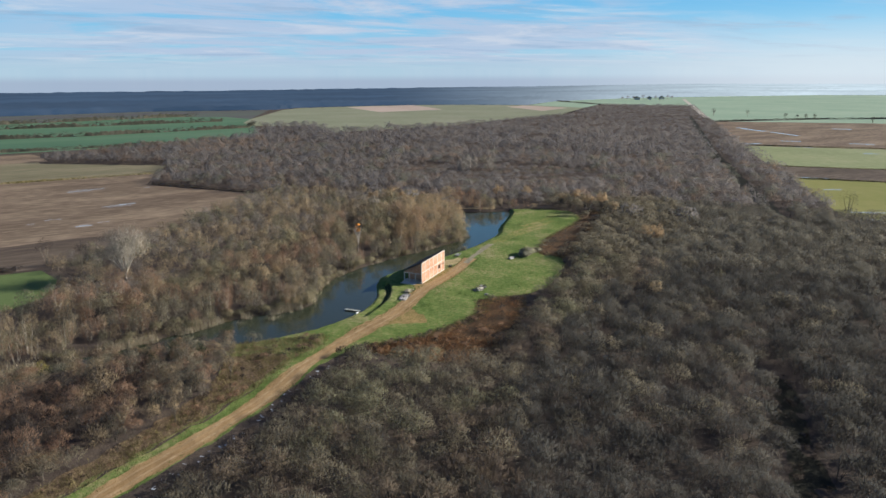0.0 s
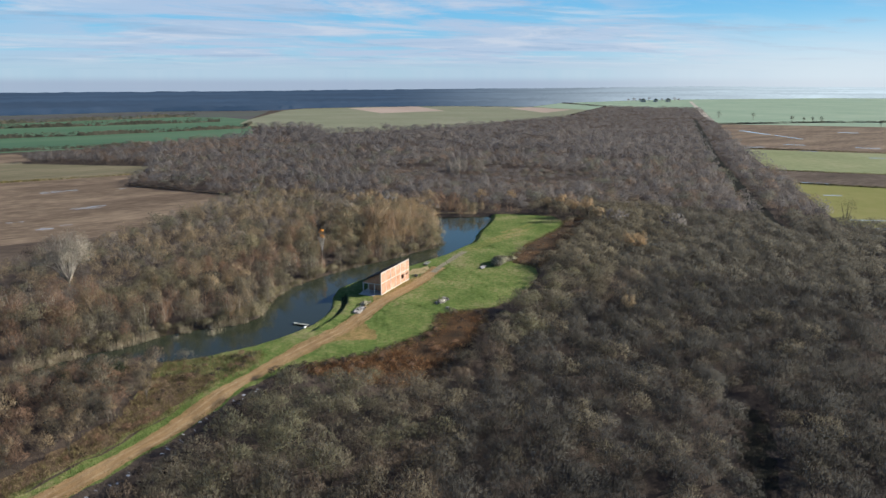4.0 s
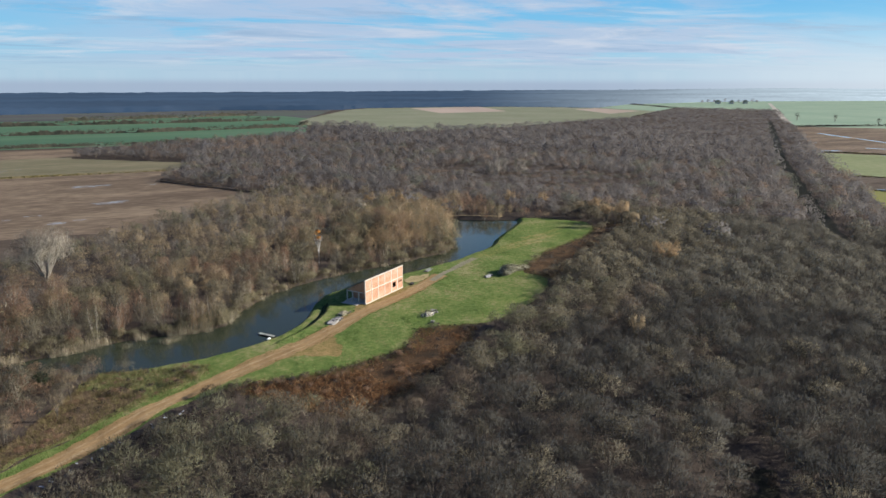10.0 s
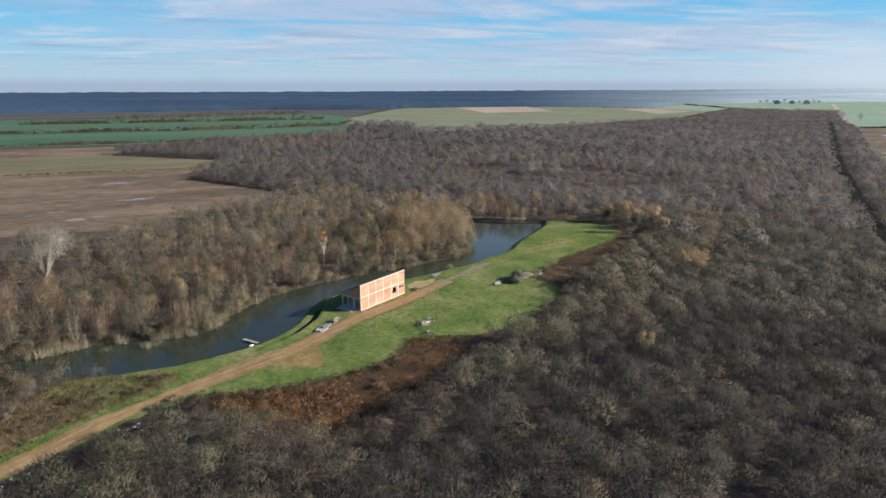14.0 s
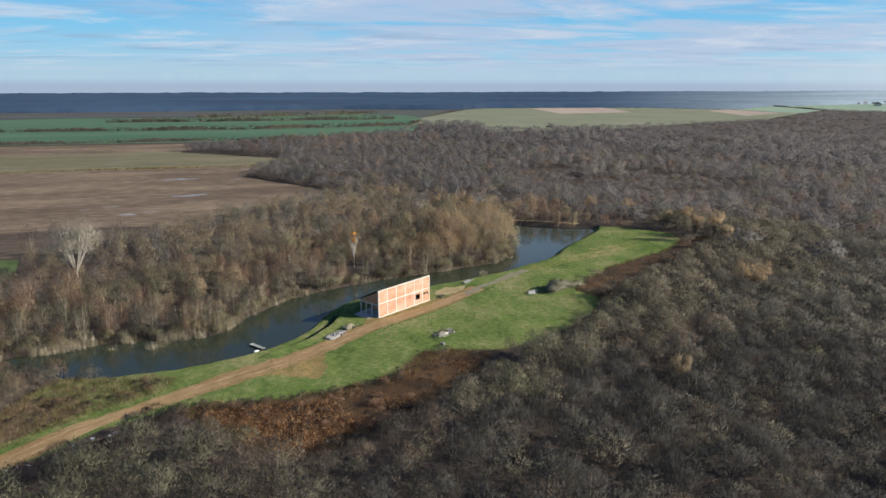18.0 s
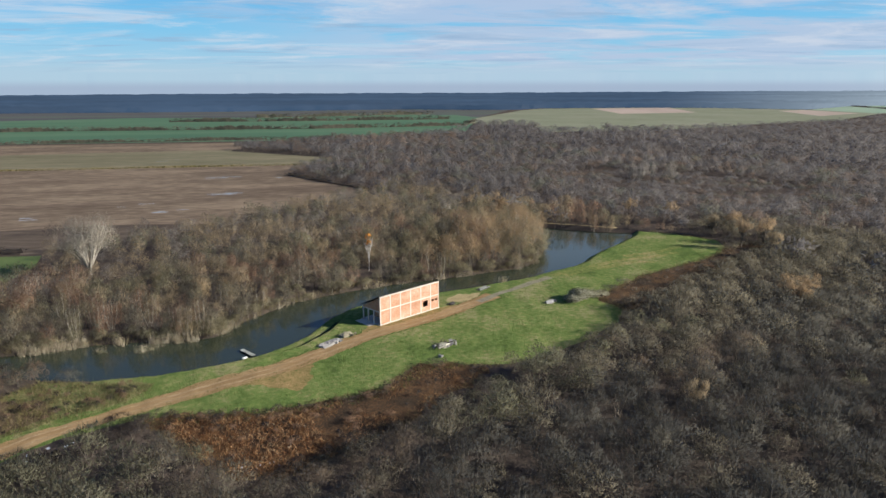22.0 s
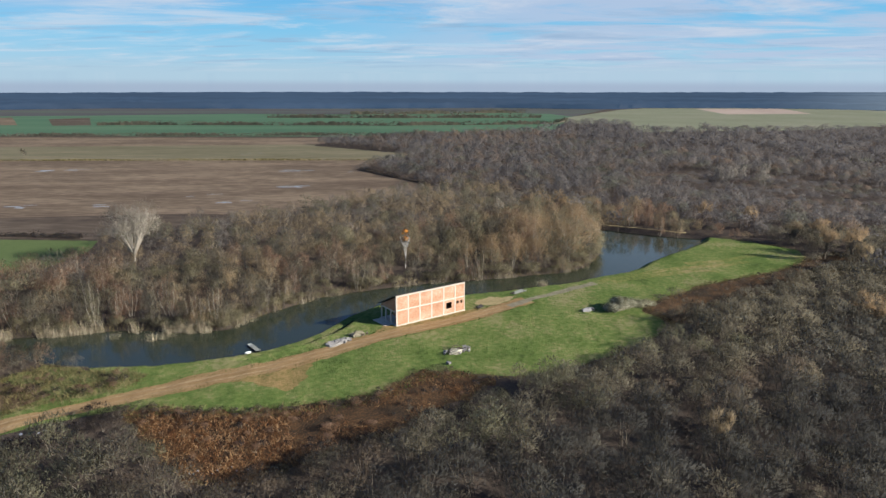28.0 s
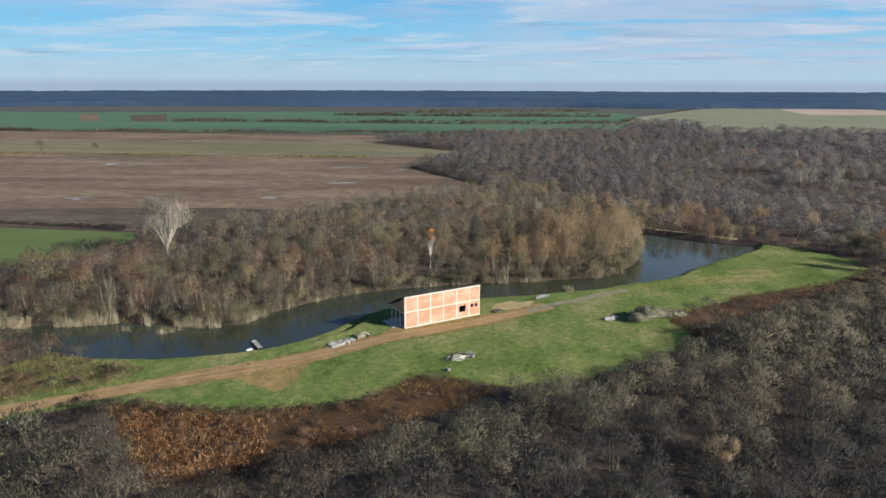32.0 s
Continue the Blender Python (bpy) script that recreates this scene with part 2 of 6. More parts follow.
M["twig_scrub_olive"] = material("scrub_olive_twigs", [(0.25, (0.1362, 0.1342, 0.0889)), (0.5, (0.2048, 0.1956, 0.1278)), (0.75, (0.256, 0.2411, 0.1603))], 0.1, 0.9, (0.8, 0.3), island=0.08, thin=0.5, sheer=0.33)
M["twig_beside"] = material("scrub_twigs_paler", [(0.25, (0.1617, 0.145, 0.1278)), (0.45, (0.2573, 0.2288, 0.1945)), (0.6, (0.3291, 0.2887, 0.2365)), (0.78, (0.3886, 0.318, 0.246))], 0.05, 0.9, (0.9, 0.3), island=0.08, thin=0.5, sheer=0.33)
M["twig_brown"] = material("brown_twigs", [(0.25, (0.1187, 0.0961, 0.0745)), (0.5, (0.1798, 0.1439, 0.1085)), (0.75, (0.2383, 0.1825, 0.1327))], 0.1, 0.9, (0.8, 0.3), island=0.08, thin=0.5, sheer=0.33)
M["twig_ash"] = material("ash_grey_twigs", [(0.3, (0.240, 0.220, 0.192)), (0.7, (0.344, 0.312, 0.268))], 0.5, 0.9, island=0.3, thin=0.3)
M["twig_warm"] = material("willow_twigs", [(0.25, (0.2061, 0.1693, 0.1135)), (0.45, (0.3249, 0.2586, 0.1676)), (0.62, (0.4137, 0.3183, 0.1968)), (0.78, (0.4528, 0.3056, 0.1747))], 0.07, 0.9, (0.6, 0.3), island=0.08, thin=0.5, sheer=0.33)
M["twig_red"] = material("russet_twigs", [(0.25, (0.1966, 0.1363, 0.0969)), (0.5, (0.3111, 0.2056, 0.1409)), (0.75, (0.4014, 0.247, 0.1551))], 0.1, 0.9, (0.8, 0.3), island=0.08, thin=0.5, sheer=0.33)
M["twig_olive"] = material("olive_twigs", [(0.25, (0.1571, 0.1427, 0.0922)), (0.5, (0.2506, 0.2251, 0.1428)), (0.75, (0.3204, 0.2838, 0.18))], 0.1, 0.9, (0.8, 0.3), island=0.08, thin=0.5, sheer=0.33)
# aerial haze over the distant wood is mixed into these twig colours
M["twig_far"] = material("hazed_far_wood_twigs", [(0.25, (0.136, 0.1301, 0.129)), (0.5, (0.216, 0.2016, 0.1926)), (0.75, (0.3087, 0.2699, 0.2364))], 0.02, 0.9, (0.3, 0.4), island=0.08, thin=0.5, sheer=0.33)
M["twig_far_olive"] = material("hazed_far_olive_twigs", [(0.25, (0.1287, 0.1326, 0.11)), (0.5, (0.2044, 0.2054, 0.1642)), (0.75, (0.2921, 0.2751, 0.2015))], 0.02, 0.9, (0.3, 0.4), island=0.08, thin=0.5, sheer=0.33)
M["twig_far_warm"] = material("hazed_far_warm_twigs", [(0.25, (0.1609, 0.1275, 0.1047)), (0.5, (0.2556, 0.1976, 0.1563)), (0.75, (0.3655, 0.2646, 0.1919))], 0.02, 0.9, (0.3, 0.4), island=0.08, thin=0.5, sheer=0.33)
M["twig_tan"] = material("tan_twigs", [(0.25, (0.2792, 0.2093, 0.1298)), (0.5, (0.4152, 0.2966, 0.1742)), (0.75, (0.5395, 0.3745, 0.2143))], 0.15, 0.9, (0.8, 0.3), island=0.08, thin=0.5, sheer=0.33)
M["twig_pale"] = material("pale_twigs", [(0.3, (0.2762, 0.2439, 0.1892)), (0.7, (0.3816, 0.342, 0.2782))], 0.5, 0.9, island=0.3, thin=0.3)
M["twig_dark"] = material("dark_twigs", [(0.3, (0.0675, 0.0576, 0.0504)), (0.7, (0.1152, 0.0945, 0.081))], 0.3, 0.9, island=0.08, thin=0.5, sheer=0.33)
M["hedge"] = material("dark_hedge", [(0.3, (0.058, 0.058, 0.044)), (0.7, (0.111, 0.101, 0.075))], 0.1, 0.9, island=0.3)
M["stalk"] = material("dry_stalks", [(0.3, (0.129, 0.062, 0.029)), (0.55, (0.248, 0.124, 0.054)), (0.8, (0.423, 0.280, 0.151))], 0.4, 0.9, island=0.7, thin=0.3)
M["weed"] = material("dry_weeds", [(0.3, (0.109, 0.094, 0.039)), (0.55, (0.187, 0.156, 0.070)), (0.8, (0.281, 0.226, 0.125))], 0.4, 0.9, island=0.6, thin=0.3)
M["blade"] = material("grass_blades", [(0.3, (0.078, 0.108, 0.031)), (0.55, (0.130, 0.168, 0.050)), (0.8, (0.26, 0.24, 0.115))], 0.2, 0.9, island=0.5, thin=0.5)
M["bark"] = material("grey_bark", [(0.3, (0.068, 0.0592, 0.0496)), (0.7, (0.144, 0.124, 0.1))], 1.5, 0.9, island=0.3)
M["bark_poplar"] = material("poplar_bark", [(0.3, (0.2304, 0.2048, 0.1664)), (0.7, (0.3584, 0.3264, 0.2752))], 1.5, 0.8, island=0.3)
M["bark_pale"] = material("pale_bark", [(0.3, (0.1872, 0.164, 0.1248)), (0.7, (0.328, 0.296, 0.2416))], 1.5, 0.8, island=0.3)
M["birch"] = material("birch_bark", [(0.35, (0.240, 0.224, 0.200)), (0.5, (0.496, 0.480, 0.448)), (0.7, (0.576, 0.560, 0.528))], 3.0, 0.7)
M["leaf_orange"] = material("autumn_leaves", [(0.3, (0.45, 0.18, 0.04)), (0.7, (0.62, 0.31, 0.08))], 0.8, 0.8, island=0.5)
M["evergreen"] = material("evergreen_leaves", [(0.3, (0.022, 0.032, 0.018)), (0.7, (0.050, 0.062, 0.032))], 0.5, 0.7, island=0.3, thin=0.2)
M["leaf_yellow"] = material("yellow_leaves", [(0.3, (0.20, 0.17, 0.05)), (0.7, (0.30, 0.26, 0.08))], 0.5, 0.8, island=0.3, thin=0.4)
M["reed"] = material("dry_reed", [(0.3, (0.2438, 0.2033, 0.1338)), (0.6, (0.3599, 0.308, 0.2147)), (0.8, (0.4294, 0.3775, 0.279))], 0.5, 0.85, island=0.4)
M["far"] = material("hazed_distant_forest", [(0.3, (0.006, 0.007, 0.009)), (0.7, (0.014, 0.015, 0.017))], 0.004, 1.0, (0.03, 0.4), spec=0.0)
# haze is painted in as a blue glow, paler towards the sun
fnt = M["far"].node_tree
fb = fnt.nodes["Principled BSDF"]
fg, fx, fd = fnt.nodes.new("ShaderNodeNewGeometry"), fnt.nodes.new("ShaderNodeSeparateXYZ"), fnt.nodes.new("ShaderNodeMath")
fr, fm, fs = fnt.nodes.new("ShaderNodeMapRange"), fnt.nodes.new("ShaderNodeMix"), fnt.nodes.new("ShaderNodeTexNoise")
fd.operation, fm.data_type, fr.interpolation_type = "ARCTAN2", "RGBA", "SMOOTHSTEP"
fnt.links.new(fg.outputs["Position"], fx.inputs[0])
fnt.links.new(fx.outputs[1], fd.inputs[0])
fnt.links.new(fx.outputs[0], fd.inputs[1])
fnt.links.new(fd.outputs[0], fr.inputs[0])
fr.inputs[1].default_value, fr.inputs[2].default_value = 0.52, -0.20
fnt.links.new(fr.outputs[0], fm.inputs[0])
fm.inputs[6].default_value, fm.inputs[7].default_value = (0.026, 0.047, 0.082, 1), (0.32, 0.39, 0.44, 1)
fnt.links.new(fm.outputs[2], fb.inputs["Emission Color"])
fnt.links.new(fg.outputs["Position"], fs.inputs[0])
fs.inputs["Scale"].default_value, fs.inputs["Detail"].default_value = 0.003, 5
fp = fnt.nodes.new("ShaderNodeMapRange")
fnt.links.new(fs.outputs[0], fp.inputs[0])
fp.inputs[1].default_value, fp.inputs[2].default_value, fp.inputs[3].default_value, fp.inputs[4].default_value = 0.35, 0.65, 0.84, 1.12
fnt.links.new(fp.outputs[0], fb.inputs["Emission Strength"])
M["brick"] = material("hollow_brick", [(0.32, (0.30, 0.150, 0.095)), (0.45, (0.42, 0.228, 0.142)), (0.54, (0.475, 0.285, 0.190)), (0.66, (0.56, 0.40, 0.30))], 0.55, 0.9, (4.0, 0.45), 0.4, 9.0, stretch=(0, 0.5, 1), objrand=0.05)
M["concrete"] = material("pale_concrete", [(0.3, (0.4749, 0.4139, 0.3495)), (0.7, (0.613, 0.5558, 0.4879))], 0.8, 0.9, (6.0, 0.4), 0.2, 12.0)
M["roof"] = material("dark_roof_sheet", [(0.3, (0.030, 0.028, 0.028)), (0.7, (0.06, 0.055, 0.052))], 0.6, 0.6, (4.0, 0.4))
M["dark_wood"] = material("weathered_wood", [(0.3, (0.035, 0.032, 0.030)), (0.7, (0.09, 0.082, 0.074))], 2.0, 0.85, (12, 0.4))
M["grey_wood"] = material("grey_boards", [(0.3, (0.17, 0.18, 0.16)), (0.7, (0.28, 0.29, 0.26))], 2.0, 0.85, (12, 0.4))
M["pale_wood"] = material("pale_board", [(0.3, (0.285, 0.300, 0.270)), (0.7, (0.413, 0.427, 0.390))], 2.0, 0.8)
M["white"] = material("white_plastic", [(0.3, (0.595, 0.586, 0.561)), (0.7, (0.697, 0.689, 0.663))], 2.0, 0.6)
M["rubble"] = material("concrete_rubble", [(0.3, (0.144, 0.137, 0.126)), (0.5, (0.245, 0.234, 0.220)), (0.7, (0.360, 0.349, 0.331))], 1.2, 0.95, (6, 0.4), island=0.4)
M["mortar"] = material("pale_mortar", [(0.3, (0.231, 0.218, 0.197)), (0.7, (0.354, 0.333, 0.306))], 0.9, 0.95, (5, 0.4), 0.4, 5.0)
M["brush"] = material("cut_brushwood", [(0.3, (0.13, 0.130, 0.085)), (0.6, (0.27, 0.26, 0.18)), (0.8, (0.44, 0.42, 0.33))], 0.8, 0.9, island=0.5)
# whitened base colour paints the low sky's glint into the puddles
M["puddle"] = material("sky_glint_water", [(0.3, (0.39, 0.403, 0.416)), (0.7, (0.54, 0.558, 0.576))], 0.1, 0.14, spec=1.0)
M["track_far"] = material("pale_field_road", [(0.3, (0.34, 0.31, 0.26)), (0.7, (0.45, 0.41, 0.35))], 0.05, 0.9)

wm = bpy.data.materials.new("pond_water")
wm.use_nodes = True
b = wm.node_tree.nodes["Principled BSDF"]
b.inputs["Base Color"].default_value = (0.026, 0.033, 0.020, 1)
b.inputs["Roughness"].default_value = 0.07
b.inputs["IOR"].default_value = 1.33
wg = wm.node_tree.nodes.new("ShaderNodeNewGeometry")
wt = wm.node_tree.nodes.new("ShaderNodeTexNoise")
wt.inputs["Scale"].default_value, wt.inputs["Detail"].default_value = 1.4, 4
wm.node_tree.links.new(wg.outputs["Position"], wt.inputs[0])
wb = wm.node_tree.nodes.new("ShaderNodeBump")
wb.inputs["Strength"].default_value, wb.inputs["Distance"].default_value = 0.10, 0.10
wm.node_tree.links.new(wt.outputs[0], wb.inputs["Height"])
wm.node_tree.links.new(wb.outputs[0], b.inputs["Normal"])
M["water"] = wm

# ---- plan, in metres: origin at the near corner of the house, x along its front, y towards the pond ----
NEAR_SHORE = [(-112, 60), (-80, 43), (-66, 35), (-59, 27), (-55, 21), (-49, 14.5), (-41, 9.6), (-32, 6.8), (-24, 5.4), (-18, 6), (-13, 7.5), (-9, 9.5), (-3, 13), (4, 15.3),
              (12, 14), (18, 12), (25, 10), (34, 7), (43, 5), (51, 3.3), (60, 2.4), (68, 1.6), (74, 2.4), (80, 4.4), (88, 6), (100, 7.6), (112, 9.8), (117, 12.5)]
FAR_SHORE = [(115, 16), (111, 22), (107, 31), (103, 41), (98, 42), (93, 35), (87, 27), (80, 19.5), (72, 14.5), (64, 11), (56, 10.5), (48, 13.5), (40, 16), (32, 19), (24, 22.5),
             (12, 25.5), (3, 27), (-3, 27.5), (-10, 25.5), (-16, 24), (-21, 22), (-25, 19.5), (-28, 20.5), (-33, 24), (-40, 29.5), (-46, 33), (-54, 36), (-64, 40.5), (-75, 46), (-95, 57), (-112, 68)]
POND = NEAR_SHORE + FAR_SHORE
TRACK = [(-190, 6), (-150, 3), (-125, 0), (-108, -1.2), (-98, -2), (-87, -3.3), (-75, -3.4), (-63, -1.8), (-52, -2), (-41, -2.4), (-33, -3.8), (-24, -4.4), (-14, -3), (-3, -3), (6, -3.4), (14, -3.7), (24, -3.3), (29, -3.1), (33, -2.9)]
LAWN_SOUTH = [(-150, 0.6), (-125, -2.4), (-108, -3.6), (-90, -5.5), (-75, -5.7), (-62, -4.6), (-53, -5.2), (-48, -7), (-45.5, -8), (-43, -11), (-40, -14), (-36, -17), (-31, -18.5), (-25, -21), (-19, -23), (-15, -22), (-9, -20), (-4, -22), (-2, -26), (3, -30.5), (10, -33), (22, -33.5), (32, -33), (42, -30),
              (46, -24), (49, -19), (60, -18.5), (70, -18), (86, -20), (103, -22), (116, -19.5), (123, -13), (122, -2), (119, 7)]
LAWN_NORTH = [(117.5, 11.8)] + [(x, y - 0.1) for x, y in reversed(NEAR_SHORE[5:27])] + [(-53, 9), (-58, 3.0), (-75, 0.6), (-87, 0.5), (-108, 3.2), (-125, 4.4), (-150, 7)]
LAWN = LAWN_SOUTH + LAWN_NORTH
SOIL_1 = [(-50, -6.5), (-47.5, -7.2), (-45.5, -8.2), (-43, -11.2), (-40, -14.2), (-36, -17.2), (-31, -18.7), (-25, -21.2), (-19, -23.2), (-15, -22.2), (-9, -20.2), (-4, -22.2), (-2, -26), (0, -29), (-8, -32), (-20, -33.5), (-30, -34), (-40, -34), (-45, -33), (-48, -29), (-49, -23), (-49.5, -14)]
SOIL_2 = [(45, -22), (49, -19), (60, -18.5), (70, -18), (86, -20), (103, -22), (116, -20), (128, -22), (124, -27), (110, -31), (90, -30), (76, -31), (60, -31), (44, -30)]
CUT_SCRUB = [(-118, 5), (-108, 3.4), (-87, 1.0), (-75, 1.0), (-60, 1.9), (-51, 1.3), (-46, 2.0), (-43.5, 4.6), (-47, 8.4), (-51.5, 12.2), (-56, 19), (-63, 15.5), (-76, 7.5), (-90, 6), (-105, 7), (-118, 8.5)]
DITCH = [(-135, -3.5), (-120, -5.2), (-108, -6.2), (-97, -6.6), (-88, -8.0), (-75, -6.6), (-70, -5.6), (-63, -6.2), (-57, -7.0)]
WOOD = [(-330, -350), (148, -350), (148, -119), (268, -107), (464, -80), (804, -47), (944, -30), (1320, 8), (1330, 190), (909, 172), (764, 215), (617, 240), (468, 317), (560, 400), (523, 455), (430, 372), (341, 352), (170, 372), (160, 358), (184, 269), (114, 215), (111, 142),
        (106, 134), (83, 130), (61, 127), (26, 117), (-30, 112), (-36, 99), (-46, 88), (-58, 86), (-70, 89), (-150, 130), (-330, 208)]
WATER_Z = -1.0
# overgrown lane and ditch through the scrub and inside the wood's southern edge
LANE = [(-92, -92), (-75, -92), (-62, -91.5), (-47, -90), (-30, -88.5)]
LANE_EAST = [(120, -100), (147, -95), (270, -78), (401, -61), (598, -42), (900, -12)]
# foot of the lawn above the terrace: x, y and the cosine of its slant
STRIP = ((-32, -29, -23, -16, -12, -8, -5, -2), (1.0, 1.1, 1.3, 2.4, 3.6, 5.2, 7.2, 9.6), (1.0, 1.0, 0.99, 0.96, 0.94, 0.88, 0.80, 0.78))


def poly_sd(px, py, poly):
    """Signed distance to a closed outline, negative inside."""
    px, py = np.asarray(px, float), np.asarray(py, float)
    best = np.full(px.shape, 1e9)
    inside = np.zeros(px.shape, bool)
    n = len(poly)
    for i in range(n):
        (ax, ay), (bx, by) = poly[i], poly[(i + 1) % n]
        dx, dy = bx - ax, by - ay
        t = np.clip(((px - ax) * dx + (py - ay) * dy) / (dx * dx + dy * dy + 1e-12), 0, 1)
        best = np.minimum(best, np.hypot(px - ax - t * dx, py - ay - t * dy))
        if ay != by:
            c = ((ay > py) != (by > py)) & (px < (bx - ax) * (py - ay) / (by - ay) + ax)
            inside ^= c
    return np.where(inside, -best, best)


def line_d(px, py, pts):
    px, py = np.asarray(px, float), np.asarray(py, float)
    best = np.full(px.shape, 1e9)
    for (ax, ay), (bx, by) in zip(pts[:-1], pts[1:]):
        dx, dy = bx - ax, by - ay
        t = np.clip(((px - ax) * dx + (py - ay) * dy) / (dx * dx + dy * dy), 0, 1)
        best = np.minimum(best, np.hypot(px - ax - t * dx, py - ay - t * dy))
    return best


def smooth(a, b, v):
    t = np.clip((v - a) / (b - a), 0, 1)
    return t * t * (3 - 2 * t)


def ground_z(x, y):
    x, y = np.asarray(x, float), np.asarray(y, float)
    near = smooth(170, 120, x) * smooth(88, 70, y) * smooth(-200, -150, x)
    flat = smooth(6, 12, poly_sd(x, y, [(0, 0), (16.4, 0), (16.4, 6), (0, 6)]))
    h = near * flat * (0.10 * np.sin(x * 0.21 + 1.3) * np.cos(y * 0.17) + 0.07 * np.sin(x * 0.47 + y * 0.39) + 0.04 * np.sin(x * 1.1 - y * 0.8))
    d = poly_sd(x, y, POND)
    bank = -1.06 + (h + 1.06) * smooth(0, 2.6, d)
    # low terrace beside the water west of the house, below a short steep slope
    lip = np.interp(x, STRIP[0], STRIP[1])
    n = (y - lip) * np.interp(x, STRIP[0], STRIP[2])
    w = smooth(-32, -27, x) * smooth(1.5, -2.5, x) * (y < 18)
    low = -0.72
    crest = h + 0.12 * np.exp(-((n + 0.5) / 0.9) ** 2)
    terrace = np.where(n < 0, crest, crest + (low - crest) * np.clip(n / 1.0, 0, 1))
    terrace = np.minimum(terrace, -1.06 + (crest + 1.06) * smooth(0, 1.6, d))
    out = bank * (1 - w) + terrace * w
    return np.where(d < 0, -1.06 - np.minimum(1.4, -d * 0.4), out)


def gz(x, y):
    return float(ground_z(np.array([x]), np.array([y]))[0])


# ---- building blocks ----
def mesh_from(name, verts, faces, mats, mat_index=None, smooth_shade=False):
    """A mesh from arrays of points (three more columns: their shading normals) and of triangles or quads."""
    me = bpy.data.meshes.new(name)
    verts, faces = np.asarray(verts, np.float32), np.asarray(faces, np.int32)
    normals = verts[:, 3:] if verts.shape[1] == 6 else None
    verts = np.ascontiguousarray(verts[:, :3])
    k = faces.shape[1]
    me.vertices.add(len(verts))
    me.vertices.foreach_set("co", verts.ravel())
    me.loops.add(faces.size)
    me.loops.foreach_set("vertex_index", faces.ravel())
    me.polygons.add(len(faces))
    me.polygons.foreach_set("loop_start", np.arange(0, faces.size, k, dtype=np.int32))
    for mt in mats:
        me.materials.append(mt)
    if mat_index is not None:
        me.polygons.foreach_set("material_index", np.asarray(mat_index, np.int32))
    if smooth_shade:
        me.polygons.foreach_set("use_smooth", np.ones(len(faces), bool))
    me.update(calc_edges=True)
    me.validate()
    if normals is not None:
        me.polygons.foreach_set("use_smooth", np.ones(len(faces), bool))
        me.attributes.new("custom_normal", "FLOAT_VECTOR", "POINT").data.foreach_set("vector", np.ascontiguousarray(normals).ravel())
    return me


def part(name, bm, mat, parent=None, label=""):
    me = bpy.data.meshes.new(name)
    bm.to_mesh(me)
    bm.free()
    me.materials.append(mat)
    ob = new(name, me)
    ob.parent = parent
    if label:
        tagged(ob, label)
    return ob


def box(x0, y0, z0, x1, y1, z1, bev=0.02):
    bm = bmesh.new()
    bmesh.ops.create_cube(bm, size=1, matrix=Matrix.Translation(((x0 + x1) / 2, (y0 + y1) / 2, (z0 + z1) / 2)) @ Matrix.Diagonal((x1 - x0, y1 - y0, z1 - z0, 1)))
    if bev:
        bmesh.ops.bevel(bm, geom=bm.edges[:], offset=bev, segments=1, affect="EDGES")
    return bm


def thing(name, x, y, z, label, category, group="", turn=0):
    ob = new(name)
    ob.matrix_world = pose(x, y, z, 0, 0, turn)
    return tagged(ob, label, category, group)


def wobble(poly, step, amp, seed):
    """The outline resampled and made uneven."""
    rng = np.random.default_rng(seed)
    out = []
    ph = rng.uniform(0, 6.28, 6)
    s = 0.0
    n = len(poly)
    for i in range(n):
        a, c = np.array(poly[i], float), np.array(poly[(i + 1) % n], float)
        d = c - a
        ln = np.hypot(*d)
        nrm = np.array((-d[1], d[0])) / (ln + 1e-9)
        k = max(1, int(ln / step))
        for j in range(k):
            u = s + ln * j / k
            q = amp * (0.5 * math.sin(u * 0.55 / step * 2 + ph[0]) + 0.3 * math.sin(u * 1.27 / step * 2 + ph[1]) + 0.4 * rng.uniform(-1, 1))
            out.append(tuple(a + d * j / k + nrm * q))
        s += ln
    return out


def flat_field(name, poly, z, mat, label, category):
    bm = bmesh.new()
    vs = [bm.verts.new((x, y, z)) for x, y in poly]
    for a, c, d in tessellate_polygon([[Vector((x, y, 0)) for x, y in poly]]):
        f = bm.faces.new((vs[a], vs[c], vs[d]))
        f.normal_update()
        if f.normal.z < 0:
            f.normal_flip()
    return tagged(part(name, bm, mat), label, category, "", "structure")


# ---- ground, one sheet to the horizon ----
STEP = 1.0
core_x = np.concatenate((np.arange(-135, -33, STEP), np.arange(-33, 0, 0.5), np.arange(0, 131.1, STEP)))
core_y = np.concatenate((np.arange(-45, 0, STEP), np.arange(0, 14, 0.4), np.arange(14, 75.1, STEP)))
grow = np.cumsum(2.0 * 1.22 ** np.arange(30))
grow = grow[grow < 2300]
xs = np.concatenate((core_x[0] - grow[::-1], core_x, core_x[-1] + grow, [2600]))
north = grow[grow < 1750]
ys = np.concatenate(([-2600], core_y[0] - grow[::-1], core_y, core_y[-1] + north, [2060]))
gx, gy = np.meshgrid(xs, ys)
gzv = ground_z(gx, gy)
nx, ny = len(xs), len(ys)
idx = np.arange(nx * ny).reshape(ny, nx)
quads = np.stack((idx[:-1, :-1], idx[:-1, 1:], idx[1:, 1:], idx[1:, :-1]), -1).reshape(-1, 4)
gv = np.stack((gx, gy, gzv), -1).reshape(-1, 3)
ground = new("ground", mesh_from("ground", gv, quads, [M["litter"]], smooth_shade=True))
